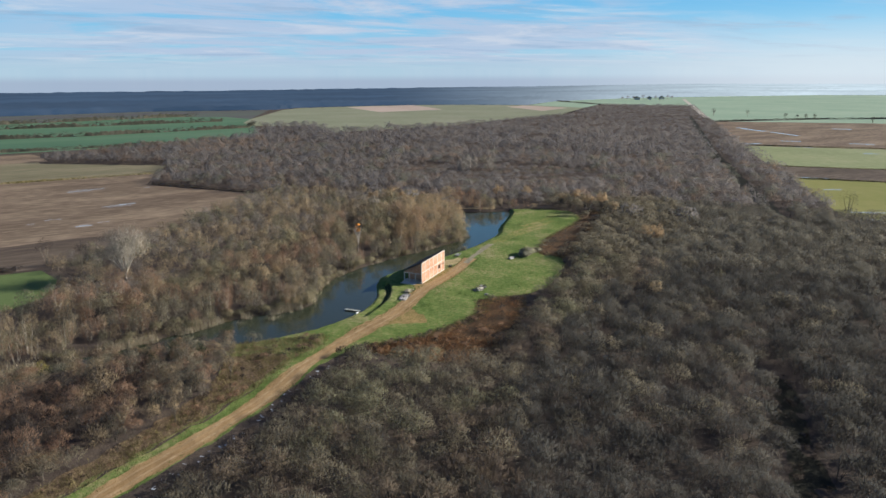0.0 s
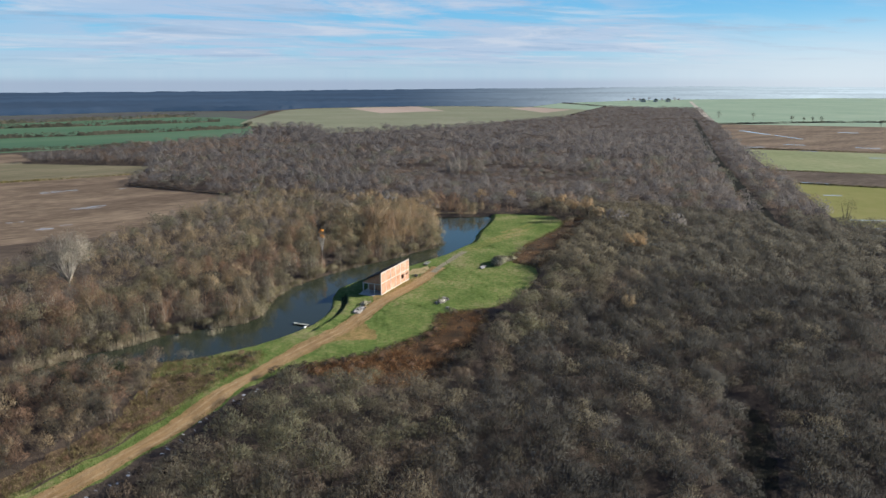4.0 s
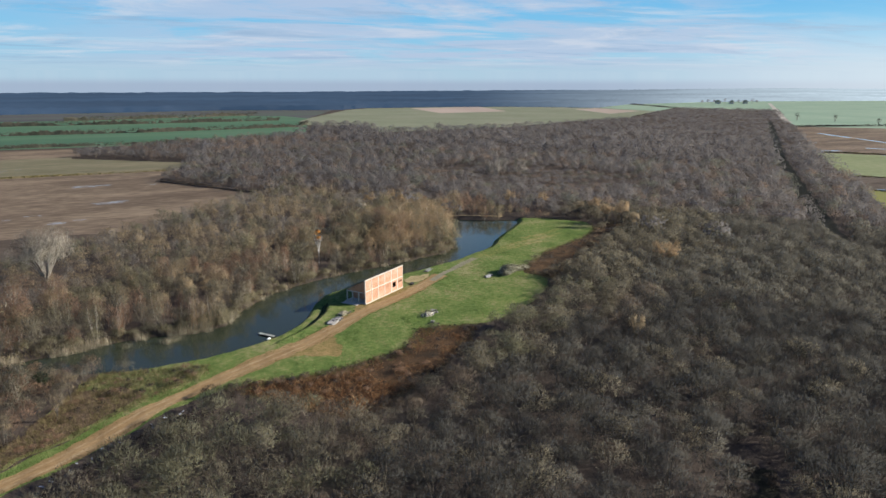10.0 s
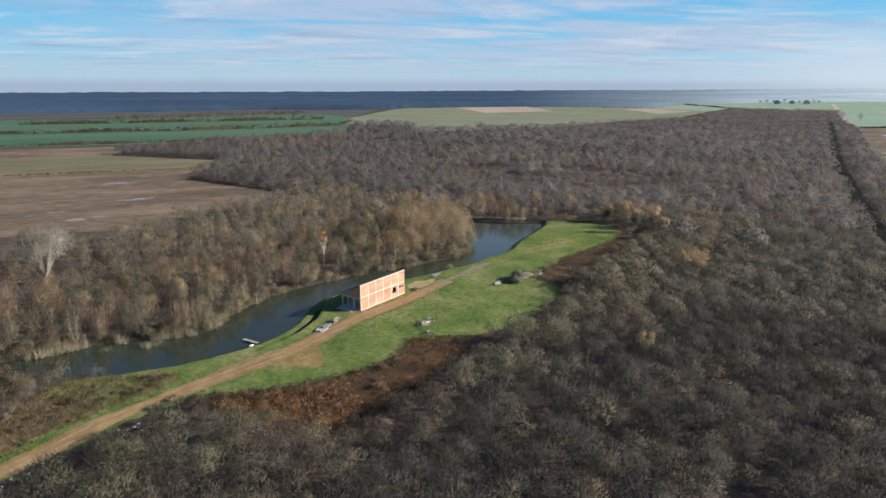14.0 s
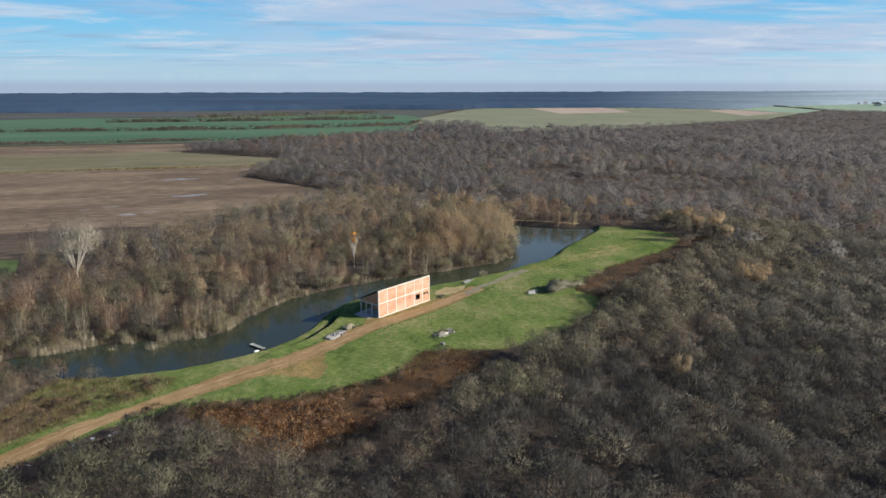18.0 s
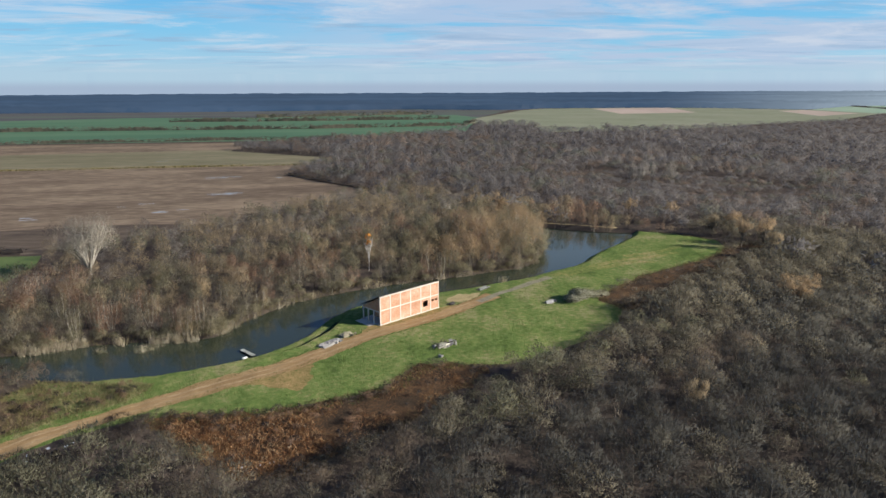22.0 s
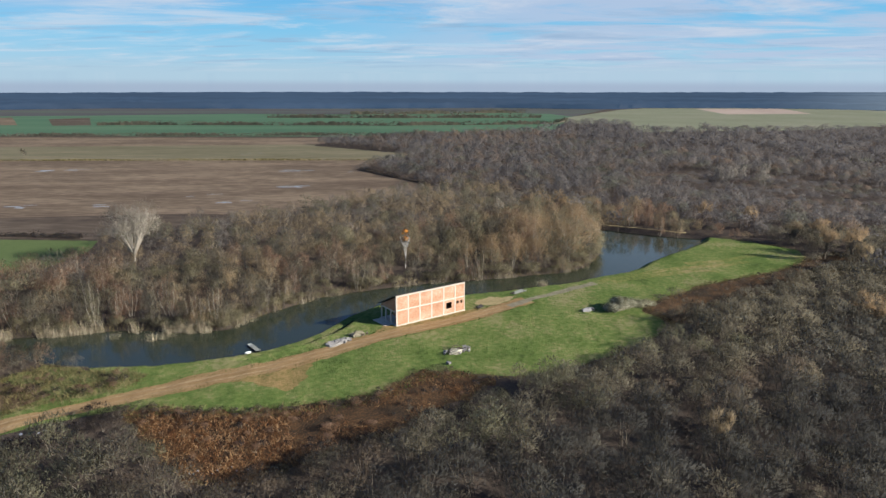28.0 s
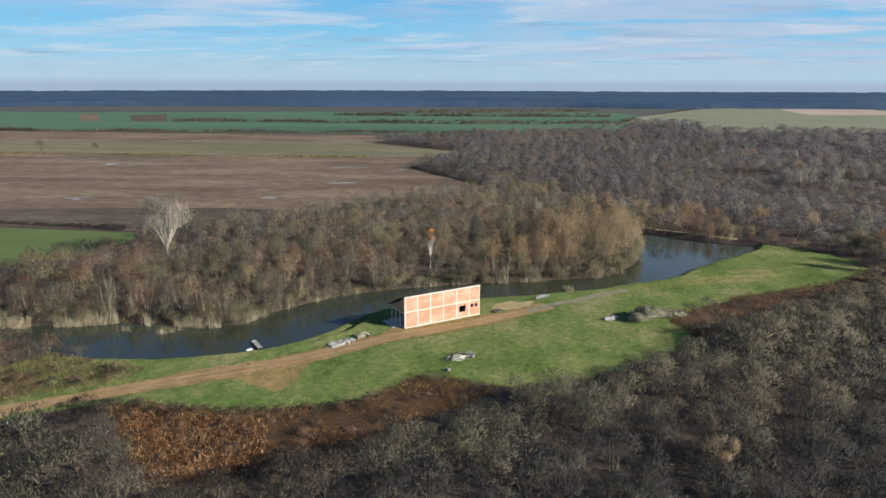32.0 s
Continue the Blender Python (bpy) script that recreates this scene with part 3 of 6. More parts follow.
tagged(ground, "brown leaf litter and bare winter soil under the scrub", "ground", "", "structure")


def sheet(name, poly, lift, mat, label, category, kind="structure"):
    """A thin cover that follows the ground inside an outline."""
    c = gv[quads].mean(1)
    x0, y0, x1, y1 = min(p[0] for p in poly) - 2, min(p[1] for p in poly) - 2, max(p[0] for p in poly) + 2, max(p[1] for p in poly) + 2
    near = np.where((c[:, 0] > x0) & (c[:, 0] < x1) & (c[:, 1] > y0) & (c[:, 1] < y1))[0]
    sel = near[poly_sd(c[near, 0], c[near, 1], poly) < 0.0]
    q = quads[sel]
    used, inv = np.unique(q, return_inverse=True)
    q = inv.reshape(-1, 4)
    v = gv[used].copy()
    count = np.bincount(q.ravel(), minlength=len(v))
    rim = np.where(count < 4)[0]
    seg = np.array(poly + [poly[0]], float)
    for i in rim:
        p = v[i, :2]
        a, d = seg[:-1], seg[1:] - seg[:-1]
        t = np.clip(((p - a) * d).sum(1) / ((d * d).sum(1) + 1e-12), 0, 1)
        near_p = a + d * t[:, None]
        k = np.argmin(((near_p - p) ** 2).sum(1))
        if np.hypot(*(near_p[k] - p)) < 1.3:
            v[i, :2] = near_p[k]
    v[:, 2] = ground_z(v[:, 0], v[:, 1]) + lift
    return tagged(new(name, mesh_from(name, v, q, [mat], smooth_shade=True)), label, category, "", kind)


sheet("lawn", wobble(LAWN, 2.0, 0.45, 1), 0.02, M["grass"], "short green winter grass on the open clearing beside the pond", "lawn")
sheet("soil_patch", wobble(SOIL_1, 1.2, 1.3, 2), 0.035, M["soil"], "dark reddish-brown soil with cut scrub and dead leaves", "bare soil")
sheet("soil_patch", wobble(SOIL_2, 2.0, 0.8, 3), 0.035, M["soil"], "dark reddish-brown cleared strip between lawn and scrub", "bare soil")
sheet("cut_scrub_ground", wobble(CUT_SCRUB, 2.0, 0.9, 4), 0.035, M["drygrass"], "tan ground littered with cut scrub beside the track", "bare soil")


sheet("bank_litter", wobble([(-118, 5.2), (-108, 3.9), (-87, 1.9), (-75, 1.9), (-62, 3.2), (-57, 5.0), (-58, 10), (-63, 15), (-76, 8.5), (-90, 7.5), (-105, 8), (-118, 9)], 1.5, 0.8, 14), 0.055, M["bank_litter"], "tan and brown leaf litter under the shrubs by the track", "bare soil")


def ribbon(name, pts, half, lift, mat, label, category, seed=5, across=6, step=1.0, zflat=None):
    rng = np.random.default_rng(seed)
    p = np.array(pts, float)
    s = np.concatenate(([0], np.cumsum(np.hypot(*np.diff(p, axis=0).T))))
    u = np.arange(0, s[-1], step)
    # rounded course through the points
    cx, cy = np.interp(u, s, p[:, 0]), np.interp(u, s, p[:, 1])
    k = max(3, int(6 / step))
    ker = np.ones(k) / k
    cx = np.convolve(np.pad(cx, k // 2, mode="edge"), ker, "valid")[:len(u)]
    cy = np.convolve(np.pad(cy, k // 2, mode="edge"), ker, "valid")[:len(u)]
    tx, ty = np.gradient(cx), np.gradient(cy)
    ln = np.hypot(tx, ty)
    ox, oy = -ty / ln, tx / ln
    half = half * (1 + 0.32 * np.exp(-((cx + 27) / 13) ** 2)) if name == "dirt_track" else half
    half = half * np.interp(u, (0, 0.55 * u[-1], u[-1]), (1.0, 0.62, 0.15)) if name == "wet_strip" else half
    wl_, wr_ = half * (1 + 0.16 * np.sin(u * 0.23 + seed) + 0.10 * rng.uniform(-1, 1, len(u))), half * (1 + 0.16 * np.sin(u * 0.19 + 2 * seed) + 0.10 * rng.uniform(-1, 1, len(u)))
    rows = []
    for j in range(across + 1):
        f = j / across * 2 - 1
        w = np.where(f < 0, wl_ * f, wr_ * f)
        rows.append(np.stack((cx + ox * w, cy + oy * w), -1))
    g = np.stack(rows, 1)
    z = (ground_z(g[..., 0], g[..., 1]) if zflat is None else np.full(g.shape[:2], zflat)) + lift
    v = np.concatenate((g, z[..., None]), -1).reshape(-1, 3)
    i = np.arange(len(v)).reshape(len(u), across + 1)
    q = np.stack((i[:-1, :-1], i[1:, :-1], i[1:, 1:], i[:-1, 1:]), -1).reshape(-1, 4)[:, ::-1]
    return tagged(new(name, mesh_from(name, v, q, [mat], smooth_shade=True)), label, category, "", "structure")


ribbon("dirt_track", TRACK, 2.0, 0.06, M["dirt"], "ochre dirt track of packed earth past the house", "track")
for off in (-0.85, 0.8):
    ribbon("wheel_rut", [(x, y + off) for x, y in TRACK[1:-1]], 0.27, 0.075, M["rut"], "paler packed wheel rut along the dirt track", "track", 6 + int(off > 0), 2)
# tapering dark ribbon that paints the slope's shadow onto the grass
ribbon("wet_strip", [(-3, 9.3), (-5, 8.2), (-8, 6.2), (-12, 4.6), (-16, 3.4), (-21, 2.3), (-26, 1.9), (-30, 1.7)], 0.8, 0.05, M["shadow_grass"], "dark green strip painted as the slope's shadow below the lawn", "grass", 9, 6, 0.5)
sheet("bare_apron", wobble([(-6, -1.5), (-3, 1.0), (-0.6, 2.4), (-0.2, -0.25), (16.7, -0.25), (19.6, -0.8), (19.4, -2.0), (8, -2.2), (-5, -2.2)], 0.8, 0.35, 13), 0.045, M["worn"], "bare trodden earth round the foot of the house", "bare soil")
sheet("worn_patch", wobble([(-35, -5.2), (-32, -7.6), (-30, -11), (-28.5, -13.8), (-26, -13.4), (-23.5, -11), (-22, -8), (-19, -6), (-24, -5)], 0.8, 0.5, 12), 0.045, M["worn"], "worn tan patch of trodden grass beside the track", "bare soil")
ribbon("gravel_track", [(25, -3.2), (34, -2.8), (45, -2.3), (54, -2.2)], 0.95, 0.08, M["gravel"], "grey gravel end of the track on the lawn", "track", 8)
sheet("sand_patch", wobble([(20.5, 1.6), (23, 3.6), (26, 3.4), (28, 1.6), (31, 0.6), (28.5, -0.4), (25, -1.2), (22, -0.6)], 0.8, 0.5, 10), 0.07, M["sandy"], "pale bare sand beside the house", "bare soil")

bm = bmesh.new()
bmesh.ops.create_grid(bm, x_segments=1, y_segments=1, size=1, matrix=Matrix.Translation((3, 35, WATER_Z)) @ Matrix.Diagonal((122, 40, 1, 1)))
tagged(part("pond_water", bm, M["water"]), "still dark pond water with a faint ripple", "water", "", "structure")

# ---- fields ----
flat_field("brown_field", [(-700, 560), (-68, 178), (1, 142), (26, 120), (61, 129), (83, 132), (106, 136), (110, 142), (112, 216), (150, 246), (-74, 400), (-700, 830)], 0.05, M["plough"], "large ploughed brown field with wet streaks", "field")
flat_field("stubble_strip", [(-74, 400), (150, 246), (182, 270), (158, 358), (168, 374), (190, 400), (198, 421), (-81, 625), (-700, 1080), (-700, 830)], 0.06, M["stubble"], "tan and olive stubble field", "field")
flat_field("tan_strip", [(-77, 504), (68, 421), (169, 364), (190, 400), (198, 421), (-81, 625), (-700, 1080), (-700, 930)], 0.10, M["plough"], "tan bare strip beyond the stubble", "field")
flat_field("dark_field", [(-700, 560), (-68, 178), (1, 142), (26, 119), (-30, 114), (-67, 143), (-300, 310), (-700, 520)], 0.05, M["plough_dark"], "dark ploughed strip beside the field", "field")
flat_field("wheat_patch", [(-300, 305), (-67, 141), (-31, 112), (-36, 99), (-46, 88), (-58, 86), (-70, 89), (-150, 130), (-300, 186)], 0.07, M["crop_near"], "bright green winter wheat patch", "field")
flat_field("wheat_field", [(-700, 1100), (-81, 640), (212, 428), (341, 358), (430, 385), (523, 462), (566, 514), (640, 560), (677, 640), (640, 706), (555, 735), (430, 790), (300, 905), (151, 940), (17, 1000), (-90, 1080), (-700, 1450)], 0.06, M["crop"], "green winter wheat in long strips", "field")
flat_field("pale_field", [(560, 402), (470, 318), (617, 242), (764, 217), (909, 174), (1165, 192), (1255, 330), (1215, 500), (1130, 610), (980, 705), (900, 690), (640, 560), (566, 514), (525, 460)], 0.06, M["crop_pale"], "pale green meadow beyond the wood", "field")
flat_field("bare_field", [(880, 480), (1010, 420), (1180, 560), (1040, 640)], 0.10, M["pinkish"], "pinkish bare field strip", "field")
flat_field("bare_field", [(1010, 235), (1150, 222), (1230, 330), (1165, 350)], 0.10, M["pinkish"], "pinkish bare field strip", "field")
flat_field("east_field", [(150, -121), (268, -108), (270, -400), (150, -400)], 0.05, M["yellowgreen"], "yellow-green wet meadow", "field")
flat_field("east_field", [(268, -108), (325, -99), (348, -400), (270, -400)], 0.05, M["plough_dark"], "brown ploughed strip", "field")
flat_field("east_field", [(325, -99), (464, -81), (480, -400), (348, -400)], 0.05, M["meadow_east"], "pale green field strip", "field")
flat_field("east_field", [(464, -81), (804, -48), (860, -560), (480, -400)], 0.05, M["plough"], "brown ploughed field", "field")
flat_field("east_field", [(804, -48), (944, -31), (1320, 6), (1760, 52), (1900, -1100), (860, -560)], 0.05, M["crop_east"], "green winter wheat field paled by painted-in haze", "field")
ribbon("field_road", [(880, -37), (944, -28), (1320, 12), (1760, 60)], 4.0, 0.2, M["track_far"], "pale straight field road", "road", 3, 2, 10.0, 0.0)

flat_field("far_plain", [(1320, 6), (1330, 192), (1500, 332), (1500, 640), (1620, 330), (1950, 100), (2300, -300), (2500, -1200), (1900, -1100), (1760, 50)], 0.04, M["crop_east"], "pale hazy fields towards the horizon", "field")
flat_field("far_plain", [(-700, 1450), (-90, 1080), (17, 1000), (151, 940), (300, 905), (430, 790), (555, 735), (640, 706), (677, 640), (640, 560), (900, 720), (900, 790), (770, 885), (600, 965), (420, 1070), (190, 1240), (-90, 1300), (-700, 1710)], 0.04, M["plough_far"], "dusky brown fields before the distant forest", "field")
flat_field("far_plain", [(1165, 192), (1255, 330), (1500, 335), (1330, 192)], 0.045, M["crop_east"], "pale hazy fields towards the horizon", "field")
flat_field("brown_parcel", [(54, 880), (102, 890), (73, 715), (39, 733)], 0.12, M["plough_dark"], "dark ploughed parcel in the wheat", "field")
flat_field("brown_parcel", [(0, 960), (22, 950), (10, 760), (-8, 775)], 0.12, M["plough"], "brown ploughed parcel in the wheat", "field")

# distant forest towards the horizon, a low uneven canopy with haze painted in
rng = np.random.default_rng(5)
edge = [(-1500, 2050), (-700, 1700), (-90, 1290), (190, 1230), (420, 1060), (600, 955), (770, 875), (900, 705), (985, 716), (1138, 618), (1222, 505), (1262, 335), (1500, 335), (1800, 215), (1950, 100), (2300, -300), (2500, -1200)]
ec = np.array(edge, float)
s = np.concatenate(([0], np.cumsum(np.hypot(*np.diff(ec, axis=0).T))))
u = np.linspace(0, s[-1], 420)
e0 = np.stack((np.interp(u, s, ec[:, 0]), np.interp(u, s, ec[:, 1])), -1)
ang = np.arctan2(e0[:, 1], e0[:, 0])
rows = [np.column_stack((e0, np.zeros(len(u))))]
for k in range(14):
    f = (k / 13) ** 1.6
    r = np.hypot(*e0.T) * (1 - f) + (4750 - 1500 * smooth(0.0, 0.8, ang)) * f + rng.uniform(-12, 12, len(u)) * (1 + 4 * f)
    rows.append(np.column_stack((np.cos(ang) * r, np.sin(ang) * r, (7 + rng.uniform(-2.0, 3.0, len(u))) * (1 - f) + (rng.uniform(0.0, 2.5, len(u)) + 11 * smooth(0.3, 0.0, ang)) * f)))
v = np.stack(rows, 0)
i = np.arange(v.shape[0] * v.shape[1]).reshape(v.shape[:2])
q = np.stack((i[:-1, :-1], i[:-1, 1:], i[1:, 1:], i[1:, :-1]), -1).reshape(-1, 4)
tagged(new("backdrop_forest", mesh_from("backdrop_forest", v.reshape(-1, 3), q, [M["far"]])), "distant forest along the horizon, its blue haze put in as glow", "forest", "", "structure")


# ---- trees ----
def twigs(rng, n, lobes, width, length, up, spread, shell=0.25, calm=0.0):
    """Slender triangles that fill the lobes of a crown. lobes: rows of x, y, z, radius, half height."""
    lobes = np.asarray(lobes, float)
    w = lobes[:, 3] ** 2
    k = rng.choice(len(lobes), n, p=w / w.sum())
    d = rng.normal(size=(n, 3))
    d /= np.linalg.norm(d, axis=1)[:, None]
    d[:, 2] = np.where(d[:, 2] < -0.35, -d[:, 2], d[:, 2])
    rad = rng.uniform(shell, 1, n) ** 0.45
    c = lobes[k]
    p = c[:, :3] + d * np.stack((c[:, 3], c[:, 3], c[:, 4]), -1) * rad[:, None]
    ax = d * np.array((1, 1, 0.6)) * spread + np.array((0, 0, up)) + rng.normal(size=(n, 3)) * 0.5
    ax /= np.linalg.norm(ax, axis=1)[:, None]
    # a bundle of twigs takes the light as the rounded crown does
    mid = np.average(lobes[:, :3], axis=0, weights=w)
    ext = np.abs(lobes[:, :3] - mid).max(0) + np.array((lobes[:, 3].mean(), lobes[:, 3].mean(), lobes[:, 4].mean()))
    whole = (p - mid) / ext
    whole /= np.linalg.norm(whole, axis=1)[:, None] + 1e-9
    nrm = (1 - 0.5 * calm) * 0.45 * (d + whole) + np.array((0, 0, 0.3 + 0.5 * calm)) + rng.normal(size=(n, 3)) * (0.24 - 0.14 * calm)
    nrm /= np.linalg.norm(nrm, axis=1)[:, None]
    side = np.cross(ax, nrm + rng.normal(size=(n, 3)) * 0.45)
    side /= np.linalg.norm(side, axis=1)[:, None] + 1e-9
    side *= np.where((np.cross(side, ax) * nrm).sum(1) < 0, -1.0, 1.0)[:, None]
    slim = rng.uniform(0.6, 1.7, n)[:, None]
    ln, wd = length * slim, width / slim
    v = np.stack((p - ax * ln * 0.5 - side * wd, p - ax * ln * 0.5 + side * wd, p + ax * ln * 0.5), 1)
    v[..., 2] = np.maximum(v[..., 2], 0.05)
    return np.concatenate((v, np.repeat(nrm[:, None], 3, 1)), -1).reshape(-1, 6)


def limb(a, c, r0, r1):
    """A tapered three-sided limb as triangles."""
    a, c = np.array(a, float), np.array(c, float)
    d = (c - a) / (np.linalg.norm(c - a) + 1e-9)
    s1 = np.cross(d, (0.31, 0.77, 0.55))
    s1 /= np.linalg.norm(s1)
    s2 = np.cross(d, s1)
    ring = [s1 * math.cos(t) + s2 * math.sin(t) for t in (0, 2.094, 4.189)]
    A, B = [a + q * r0 for q in ring], [c + q * r1 for q in ring]
    out = []
    for i in range(3):
        j = (i + 1) % 3
        out += [(*q, *ring[k]) for q, k in ((A[i], i), (A[j], j), (B[j], j), (A[i], i), (B[j], j), (B[i], i))]
    return np.array(out)


def scrub(rng, n, h, r, width, length, stems=4, up=0.8, spread=1.1, lobes_n=7, shell=0.5, skirt=0, calm=0.0):
    """A rounded leafless crown on several stems."""
    lobes = [(0, 0, h * 0.62, r * 0.62, h * 0.38)]
    for i in range(lobes_n - 1):
        a, q = 6.283 * i / (lobes_n - 1) + rng.uniform(-0.4, 0.4), r * rng.uniform(0.30, 0.62)
        lr = r * rng.uniform(0.40, 0.56)
        lh = h * rng.uniform(0.25, 0.35)
        lobes.append((q * math.cos(a), q * math.sin(a), h * rng.uniform(0.36, 0.66), lr, lh))
    for i in range(skirt):
        a = 6.283 * i / skirt + rng.uniform(-0.4, 0.4)
        lobes.append((0.55 * r * math.cos(a), 0.55 * r * math.sin(a), h * rng.uniform(0.18, 0.30), r * rng.uniform(0.36, 0.48), h * 0.20))
    crown = twigs(rng, n, lobes, width, length, up, spread, shell, calm)
    st = [limb((rng.uniform(-.25, .25), rng.uniform(-.25, .25), -0.3), (l[0], l[1], l[2] + l[4] * 0.5), 0.06 * h / 5, 0.02) for l in lobes[:stems]]
    return crown, np.concatenate(st)


def broom(rng, n, h, r, width, length, stems=6):
    """An upright tree of many rising stems, as willow and alder on the bank."""
    lobes, st = [], []
    for i in range(stems):
        a, q = rng.uniform(0, 6.28), r * math.sqrt(rng.uniform(0, 1)) * 0.7
        top = h * rng.uniform(0.72, 1.0)
        x, y = q * math.cos(a), q * math.sin(a)
        lobes.append((x, y, top * 0.60, r * rng.uniform(0.36, 0.52), top * 0.40))
        lobes.append((x * 1.2, y * 1.2, top * 0.26, r * rng.uniform(0.34, 0.50), top * 0.25))
        st.append(limb((x * 0.3, y * 0.3, -0.4), (x, y, top * 0.55), 0.06, 0.035))
        st.append(limb((x, y, top * 0.55), (x * 1.08, y * 1.08, top * 0.97), 0.035, 0.012))
    return twigs(rng, n, lobes, width, length, 1.4, 0.8), np.concatenate(st)


rng = np.random.default_rng(11)
SCRUB_NEAR = [scrub(rng, 520, rng.uniform(3.8, 5.5), rng.uniform(2.7, 3.8), 0.064, 0.48, lobes_n=9, shell=0.55, calm=0.0) for _ in range(12)]
SCRUB_MID = [scrub(rng, 72, rng.uniform(4.0, 5.4), rng.uniform(2.3, 3.1), 0.18, 0.85, 2) for _ in range(8)]
TREE_MID = [scrub(rng, 190, rng.uniform(5.4, 7.2), rng.uniform(3.0, 4.2), 0.165, 0.56, 2, lobes_n=8, shell=0.6, calm=0.5) for _ in range(10)]
TREE_FINE = [scrub(rng, 330, rng.uniform(5.4, 7.4), rng.uniform(2.6, 3.6), 0.072, 0.62, 3, lobes_n=10, shell=0.5, skirt=4) for _ in range(8)]
FAR_TREE = [scrub(rng, 82, rng.uniform(5.5, 7.6), rng.uniform(4.4, 5.8), 0.42, 0.80, 1, shell=0.65, calm=1.0) for _ in range(8)]
SCRUB_BESIDE = [scrub(rng, 290, rng.uniform(3.8, 5.3), rng.uniform(2.6, 3.6), 0.100, 0.52, 3, lobes_n=9, shell=0.55, calm=0.2) for _ in range(8)]
LOW_BUSH = [scrub(rng, 330, rng.uniform(4.2, 5.6), rng.uniform(2.4, 3.2), 0.065, 0.9) for _ in range(5)]
BANK_TREE = [scrub(rng, 640, rng.uniform(5.0, 7.4), rng.uniform(2.0, 3.0), 0.052, 0.60, 4, up=1.2, lobes_n=11, shell=0.45, skirt=6) for _ in range(10)]
WILLOW = [broom(rng, 470, rng.uniform(6.0, 8.4), rng.uniform(1.9, 2.7), 0.038, 0.80) for _ in range(8)]
WILLOW_MID = [broom(rng, 160, rng.uniform(6.0, 8.5), rng.uniform(2.2, 3.0), 0.09, 1.0, 5) for _ in range(8)]


def points_in(spacing, x0, y0, x1, y1, seed):
    r = np.random.default_rng(seed)
    a, c = np.meshgrid(np.arange(x0, x1, spacing), np.arange(y0, y1, spacing))
    p = np.stack((a.ravel(), c.ravel()), -1) + r.uniform(-0.46, 0.46, (a.size, 2)) * spacing
    return p


SETBACK = [(-150, -9), (-106, -12), (-96, -13.5), (-87, -14.5), (-73, -14), (-62, -12.5), (-53, -14), (-51, -22), (-50.5, -29), (-47.5, -34.5), (-36, -36), (-25, -36.2), (-12, -35.5), (-3, -34), (0, -29), (-40, -1), (-150, 2)]
OPEN_GROUND = [(POND, 0.25), (LAWN, 0.9), (SETBACK, 0.0), (SOIL_2, -2.2), (CUT_SCRUB, 0.5)]


def open_distance(p):
    """How far a plant stands from open ground."""
    d = np.full(len(p), 1e9)
    for poly, m in OPEN_GROUND:
        if poly is not POND:
            d = np.minimum(d, poly_sd(p[:, 0], p[:, 1], poly) - m)
    return np.minimum(d, line_d(p[:, 0], p[:, 1], TRACK) - 3.2)


def allowed(p):
    ok = poly_sd(p[:, 0], p[:, 1], WOOD) < -1.0
    ok &= poly_sd(p[:, 0], p[:, 1], POND) > 0.25
    ok &= (np.hypot(p[:, 0] - 24.6, p[:, 1] - 34.3) > 2.6) & (line_d(p[:, 0], p[:, 1], [(24.6, 34.3), (14.5, 23.5)]) > 1.7)
    ok &= (line_d(p[:, 0], p[:, 1], LANE) > 2.9) & (line_d(p[:, 0], p[:, 1], LANE_EAST) > 3.4)
    p = p[ok]
    p = p[np.random.default_rng(len(p)).uniform(size=len(p)) > 0.06]
    return p[open_distance(p) > 0]


def swell(x, y):
    """Slow rise and fall of the canopy."""
    return 0.5 + 0.22 * np.sin(x * 0.31 + 0.8 * np.sin(y * 0.23)) + 0.22 * np.sin(y * 0.37 + 1.1 * np.sin(x * 0.17 + 2)) + 0.14 * np.sin(x * 0.093 + y * 0.071)


def sizes(p, r, smin, smax, edge=True):
    s_ = smin + (smax - smin) * np.clip(0.55 * swell(p[:, 0], p[:, 1]) + 0.22 + r.uniform(-0.42, 0.42, len(p)), 0, 1)
    if edge:
        s_ = s_ * (0.45 + 0.55 * smooth(0, 7, np.where(p[:, 0] < -50, line_d(p[:, 0], p[:, 1], TRACK) - 4, open_distance(p))))
        s_ = s_ * (1 - 0.35 * smooth(22, 10, np.hypot(p[:, 0] + 28, p[:, 1] - 76)))
        # low growth towards the wheat
        s_ = s_ * (1 - 0.2 * smooth(16, 4, line_d(p[:, 0], p[:, 1], WOOD[-6:-1])))
    west = smooth(-48, -54, p[:, 0]) * smooth(60, 40, p[:, 1]) * (poly_sd(p[:, 0], p[:, 1], [(-140, -2), (-50, 0), (-50, 16), (-62, 34), (-84, 46), (-120, 66), (-140, 66)]) < 0)
    s_ = s_ * (1 - 0.18 * west) * (1 - 0.36 * west * smooth(16, 6, poly_sd(p[:, 0], p[:, 1], POND)))
    # low young growth in the middle of the east wood, then a taller grove on the point of the bank
    s_ = s_ * (1 - 0.5 * smooth(1.15, 0.85, np.hypot((p[:, 0] - 222) / 46, (p[:, 1] - 50) / 62)))
    s_ = s_ * (1 - 0.5 * smooth(380, 800, p[:, 0]))
    return s_ * (1 + 0.40 * smooth(34, 12, np.hypot(p[:, 0] - 72, p[:, 1] - 36)))


